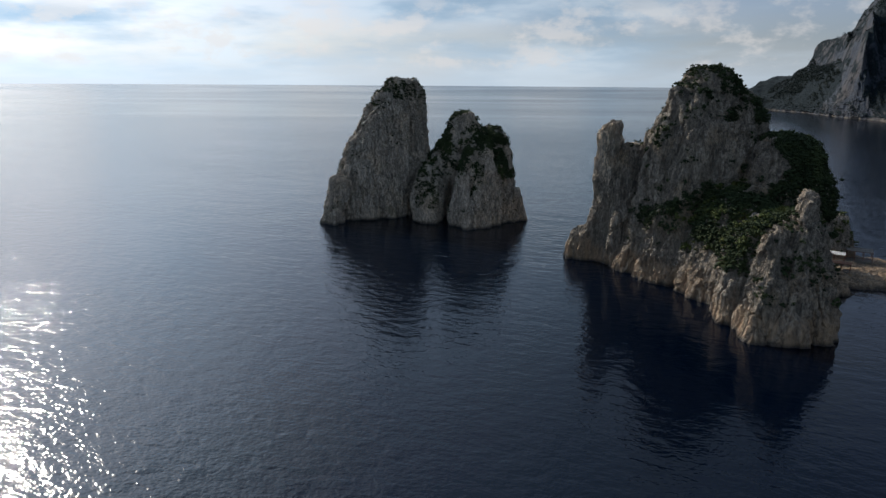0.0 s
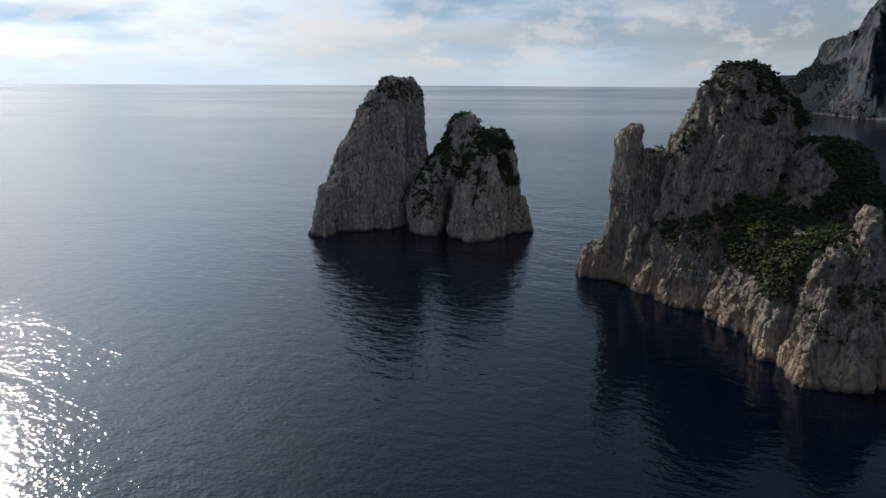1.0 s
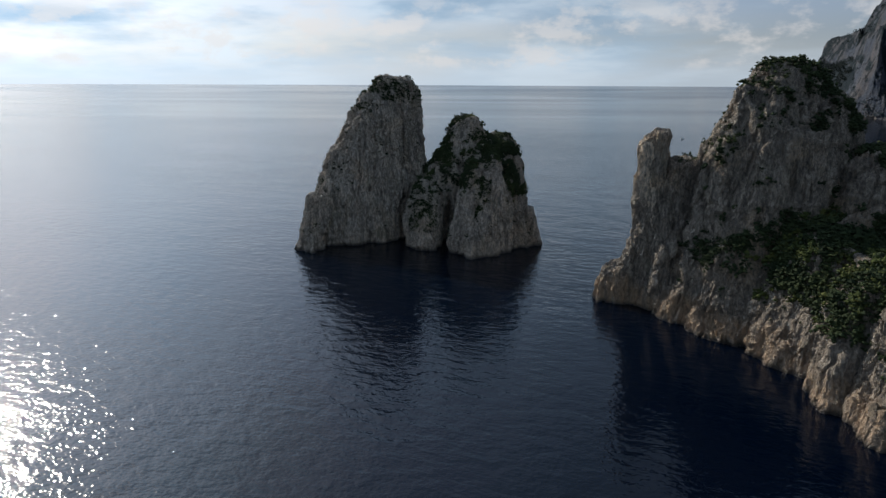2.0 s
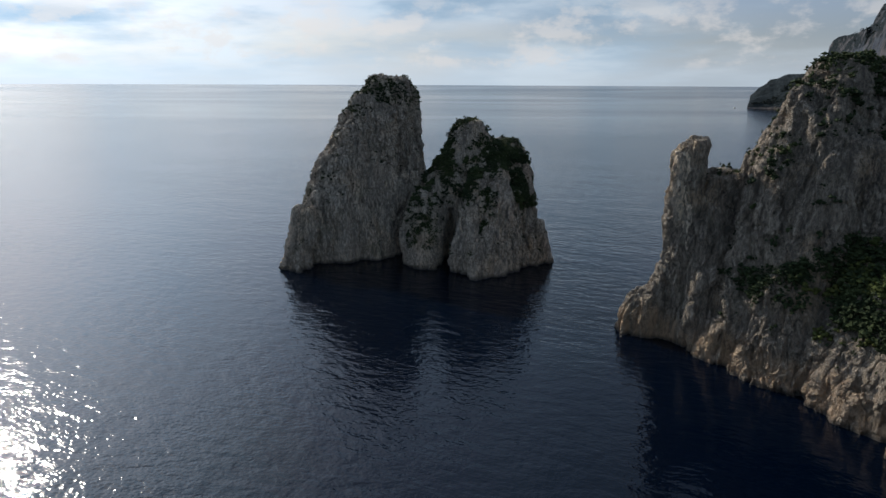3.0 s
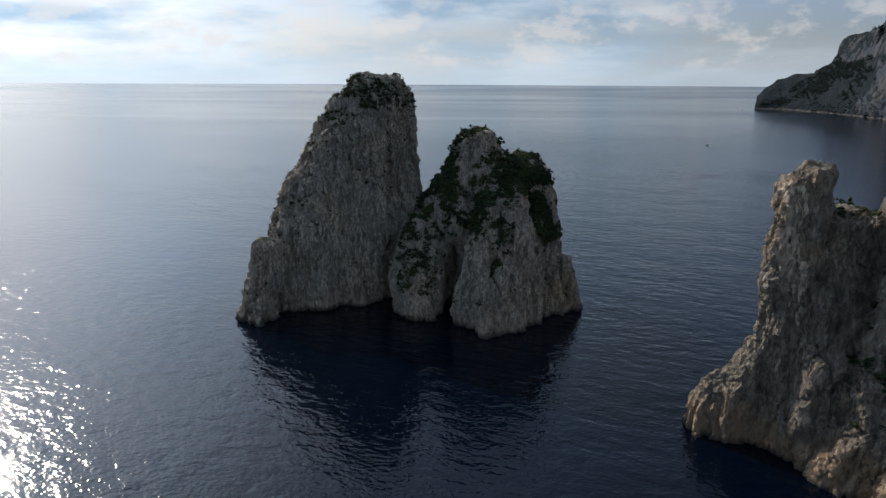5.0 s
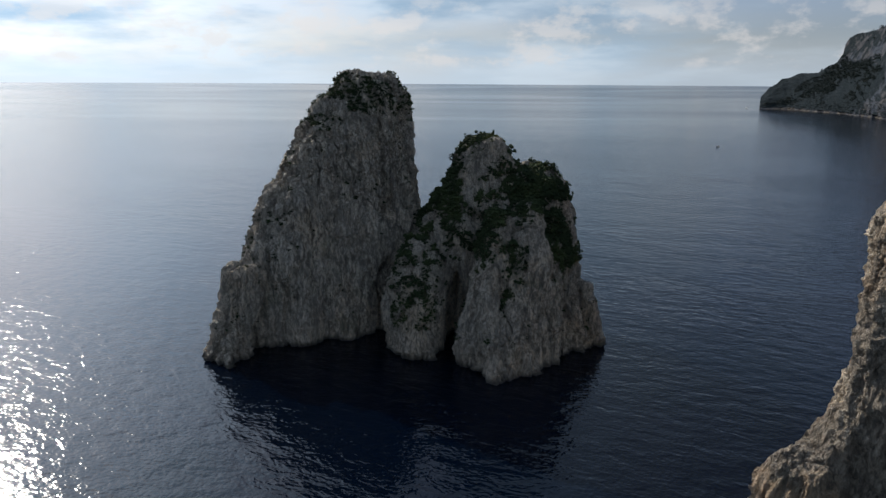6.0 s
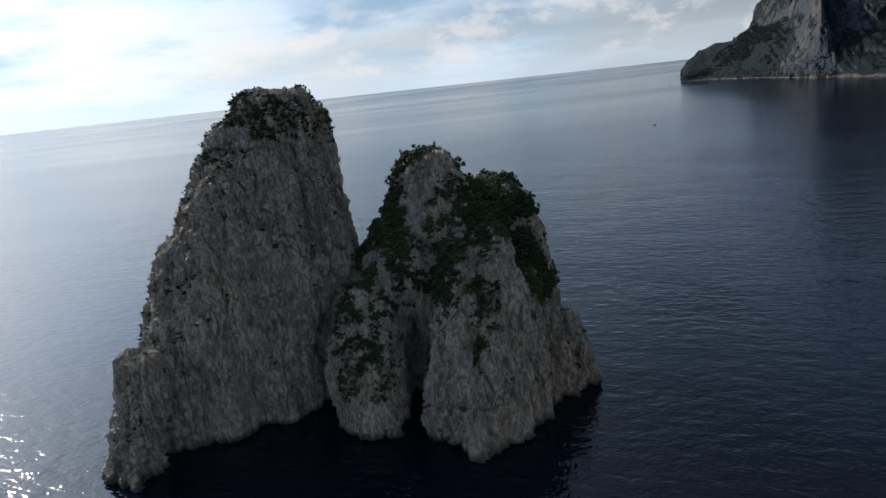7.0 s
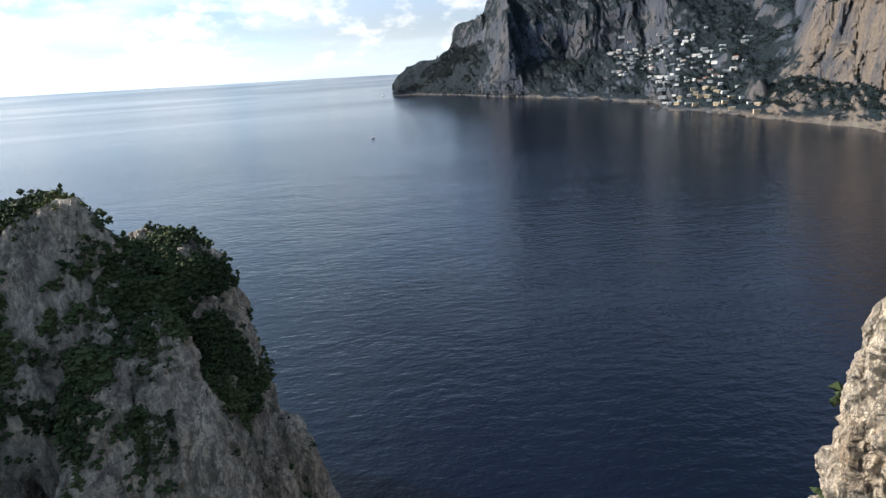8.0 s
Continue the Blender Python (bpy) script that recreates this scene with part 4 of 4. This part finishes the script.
def house(w, dep, storeys, roof, wall, group):
    """A house on the slope: its front looks towards -x."""
    h = 3.1 * storeys
    ob = thing("house", "", "house", group=group)
    part("wall", box(0, dep, -w / 2, w / 2, -3, h, 0.05), wall, ob)
    if roof == "flat":
        rim = join(box(-0.1, dep + 0.1, -w / 2 - 0.1, -w / 2 + 0.25, h, h + 0.7), box(-0.1, dep + 0.1, w / 2 - 0.25, w / 2 + 0.1, h, h + 0.7),
                   box(-0.1, 0.25, -w / 2 + 0.25, w / 2 - 0.25, h, h + 0.7), box(dep - 0.25, dep + 0.1, -w / 2 + 0.25, w / 2 - 0.25, h, h + 0.7),
                   box(0.25, dep - 0.25, -w / 2 + 0.25, w / 2 - 0.25, h, h + 0.15))
        part("roof", rim, ROOF_PALE, ob)
    elif roof == "vault":
        bm = vault(-w / 2, w / 2, -dep / 2, dep / 2, h, dep * 0.22)
        bmesh.ops.rotate(bm, verts=bm.verts, cent=(0, 0, 0), matrix=Matrix.Rotation(radians(90), 3, "Z"))
        bmesh.ops.translate(bm, verts=bm.verts, vec=(dep / 2, 0, 0))
        part("roof", bm, ROOF_PALE, ob)
    else:
        bm = bmesh.new()
        e = 0.5
        a = [bm.verts.new(c) for c in ((-e, -w / 2 - e, h), (dep + e, -w / 2 - e, h), (dep + e, w / 2 + e, h), (-e, w / 2 + e, h))]
        b = [bm.verts.new(c) for c in ((dep / 2, -w / 2 + dep * 0.3, h + dep * 0.25), (dep / 2, w / 2 - dep * 0.3, h + dep * 0.25))]
        for f in ((a[0], a[1], b[0]), (a[1], a[2], b[1], b[0]), (a[2], a[3], b[1]), (a[3], a[0], b[0], b[1]), (a[3], a[2], a[1], a[0])):
            bm.faces.new(f)
        part("roof", bm, TILE_RED, ob)
    n = max(2, int(w // 3.2))
    for k in range(storeys):
        for i in range(n):
            y = -w / 2 + w * (i + 0.5) / n
            if k == 0 and i == n // 2:
                part("door", box(-0.12, 0.05, y - 0.6, y + 0.6, 0, 2.2), SHUTTER, ob)
            else:
                win = part("window", box(-0.10, 0.05, y - 0.55, y + 0.55, 3.1 * k + 0.95, 3.1 * k + 2.35), DARK_GLASS, ob)
    if storeys > 1:
        floor = part("balcony", box(-1.3, -0.003, -w / 2 + 0.4, w / 2 - 0.4, 2.9, 3.1), wall, ob)
        part("railing", join(box(-1.3, -1.2, -w / 2 + 0.4, w / 2 - 0.4, 3.1, 3.9), box(-1.2, -0.003, -w / 2 + 0.4, -w / 2 + 0.5, 3.1, 3.9), box(-1.2, -0.003, w / 2 - 0.5, w / 2 - 0.4, 3.1, 3.9)), wall, floor)
    return ob


def town():
    rng = random.Random(31)
    kinds = []
    for w, dep, st, roof, wall, lab in ((14, 8, 1, "flat", WHITEWASH, "low white plastered house with a flat roof on the slope"),
                                        (22, 9, 2, "flat", WHITEWASH, "long white plastered house with a balcony on the slope"),
                                        (11, 8, 1, "vault", WHITEWASH, "small white house with a low vaulted roof"),
                                        (17, 9, 2, "hip", WHITEWASH, "white two-storey house with a clay tile roof"),
                                        (16, 8, 2, "flat", CREAM, "cream plastered house with a flat roof by the shore"),
                                        (30, 10, 2, "flat", WHITEWASH, "large white hotel block with rows of windows")):
        ob = house(w, dep, st, roof, wall, "houses of the town")
        tagged(ob, lab)
        kinds.append(ob)
    used, first = [], [True] * len(kinds)
    tries = 0
    while len(used) < 165 and tries < 9000:
        tries += 1
        y = rng.uniform(598, 985)
        low = rng.random() < 0.30 and y < 800
        d = rng.uniform(14, 70) if low else rng.uniform(80, 420)
        p = coast_point(y, d)[0]
        if p[2] < 4 or p[2] > 98 or (y < 622 and d > 42):
            continue
        if fbm(p[None], 0.012, 2, 99)[0] < (-0.5 if low else 0.0):
            continue
        if any((p[0] - a) ** 2 + (p[1] - b) ** 2 < 10 ** 2 for a, b in used):
            continue
        used.append((p[0], p[1]))
        k = rng.choice((4, 4, 0, 2, 1)) if low else rng.choice((0, 0, 0, 1, 1, 2, 2, 3, 5))
        m = pose(p[0] - 2, p[1], p[2] + 0.4, 0, 0, rng.uniform(0, 60))
        if first[k]:
            kinds[k].matrix_world = m @ Matrix.Scale(TOWN_SCALE, 4)
            first[k] = False
        else:
            copy_thing(kinds[k], m).scale = (TOWN_SCALE,) * 3


town()


# ================= boats =================
HULL = plain("white_hull", (0.75, 0.75, 0.74), 0.35, vary=0.08)
TEAK = plain("teak_deck", (0.30, 0.19, 0.10), 0.6, vary=0.25)


def motorboat(length, place, turn, label):
    ob = thing("motorboat", label, "boat", place, turn, "boats in the bay")
    bm = bmesh.new()
    rows = []
    for t, half, low in ((0.0, 0.16, 0.0), (0.35, 0.18, -0.05), (0.7, 0.13, -0.02), (0.9, 0.06, 0.05), (1.0, 0.005, 0.12)):
        x = (t - 0.5) * length
        rows.append([bm.verts.new(c) for c in ((x, -half * length, 0.12 * length + 0.05 * t * length), (x, -half * 0.6 * length, low * length - 0.02 * length),
                                               (x, half * 0.6 * length, low * length - 0.02 * length), (x, half * length, 0.12 * length + 0.05 * t * length))])
    for a, b in zip(rows, rows[1:]):
        for i in range(3):
            bm.faces.new((a[i], b[i], b[i + 1], a[i + 1]))
        bm.faces.new((a[3], b[3], b[0], a[0]))
    bm.faces.new(rows[0])
    bmesh.ops.recalc_face_normals(bm, faces=bm.faces[:])
    part("hull", bm, HULL, ob)
    L = length
    part("deck", box(-0.48 * L, 0.1 * L, -0.13 * L, 0.13 * L, 0.155 * L, 0.165 * L), TEAK, ob)
    part("cabin", box(-0.1 * L, 0.22 * L, -0.10 * L, 0.10 * L, 0.14 * L, 0.25 * L, 0.02 * L), HULL, ob)
    part("windscreen", box(0.13 * L, 0.225 * L, -0.09 * L, 0.09 * L, 0.20 * L, 0.235 * L), DARK_GLASS, ob)
    part("canopy", box(-0.3 * L, 0.05 * L, -0.11 * L, 0.11 * L, 0.33 * L, 0.345 * L, 0.005 * L), HULL, ob)
    for sx in (-0.28, 0.02):
        for sy in (-0.1, 0.1):
            part("post", box((sx - 0.006) * L, (sx + 0.006) * L, (sy - 0.006) * L, (sy + 0.006) * L, 0.16 * L, 0.33 * L), HULL, ob)
    return ob


motorboat(7.0, (640, 783, 0), 160, "small white motorboat lying off the town")
motorboat(4.2, (271, 795, 0), 200, "small white motorboat out in the bay")
motorboat(9.0, (742, 1775, 0), 100, "motorboat passing the tip of the far cape")


# ================= bathing terrace behind the near rock =================
ISTHMUS = carve_rock((102, 172, -3), (184, 250, 22), 0.8, [
    ([(-3, 137.5, 223, 10, 8), (6, 137.5, 223, 8.5, 7), (12, 138.2, 223, 6.5, 5), (17, 139, 223, 3.8, 3.2)], 0.0, 2.4),
    ([(-3, 134.5, 208, 25, 21), (1.5, 136.5, 210, 22, 17), (3.0, 138.5, 211, 19, 14)], -20.0, 2.6),
    ([(-3, 117, 192, 11, 8), (2, 117, 193, 9, 6)], -20.0, 2.4),
], seed=61, amp=0.45, k=2.0)
tagged(new("rock_ledge", mesh_from("rock_ledge", ISTHMUS[0], ISTHMUS[1], ROCK_PALE)), "low pale rock ledge levelled for a bathing terrace", "rock ledge")
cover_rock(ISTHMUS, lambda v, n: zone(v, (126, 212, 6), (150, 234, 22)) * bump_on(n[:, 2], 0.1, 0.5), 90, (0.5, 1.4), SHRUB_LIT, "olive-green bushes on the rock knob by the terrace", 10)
RUST_WOOD = plain("red_brown_timber", (0.23, 0.10, 0.055), 0.75, vary=0.35, scale=2.0)
GREY_WOOD = plain("weathered_timber", (0.20, 0.18, 0.155), 0.8, vary=0.3, scale=2.0)
CANVAS = plain("pale_canvas", (0.62, 0.62, 0.60), 0.85, vary=0.12, scale=1.0)


def pergola(place, turn, w, dep, h, roof_mat, label):
    ob = thing("pergola", label, "pergola", place, turn, "shelters on the bathing terrace")
    part("deck", box(-w / 2, w / 2, -dep / 2, dep / 2, -1.2, 0.15), GREY_WOOD, ob)
    n = max(3, int(w / 2.2) + 1)
    for i in range(n):
        x = -w / 2 + 0.2 + (w - 0.4) * i / (n - 1)
        for y in (-dep / 2 + 0.15, dep / 2 - 0.15):
            part("post", box(x - 0.09, x + 0.09, y - 0.09, y + 0.09, 0.15, h), RUST_WOOD, ob)
    part("beam", box(-w / 2, w / 2, -dep / 2 + 0.07, -dep / 2 + 0.23, h, h + 0.2), RUST_WOOD, ob)
    part("beam", box(-w / 2, w / 2, dep / 2 - 0.23, dep / 2 - 0.07, h, h + 0.2), RUST_WOOD, ob)
    slats = int(w / 0.55)
    for i in range(slats):
        x = -w / 2 + w * (i + 0.5) / slats
        part("slat", box(x - 0.24, x + 0.24, -dep / 2 - 0.3, dep / 2 + 0.3, h + 0.2, h + 0.28), roof_mat, ob)
    part("rail", box(-w / 2, w / 2, -dep / 2 + 0.02, -dep / 2 + 0.1, 1.0, 1.1), RUST_WOOD, ob)
    return ob


pergola((128.8, 203.5, 3.2), -35, 10.5, 3.2, 2.5, RUST_WOOD, "red-brown timber pergola along the terrace edge")
pergola((133.8, 211.5, 4.0), -32, 6.5, 4.5, 2.6, CANVAS, "pale canvas awning on timber posts over the terrace")
pergola((143.5, 213.5, 4.0), -30, 8.0, 6.0, 3.2, GREY_WOOD, "weathered grey timber shelter on the terrace")
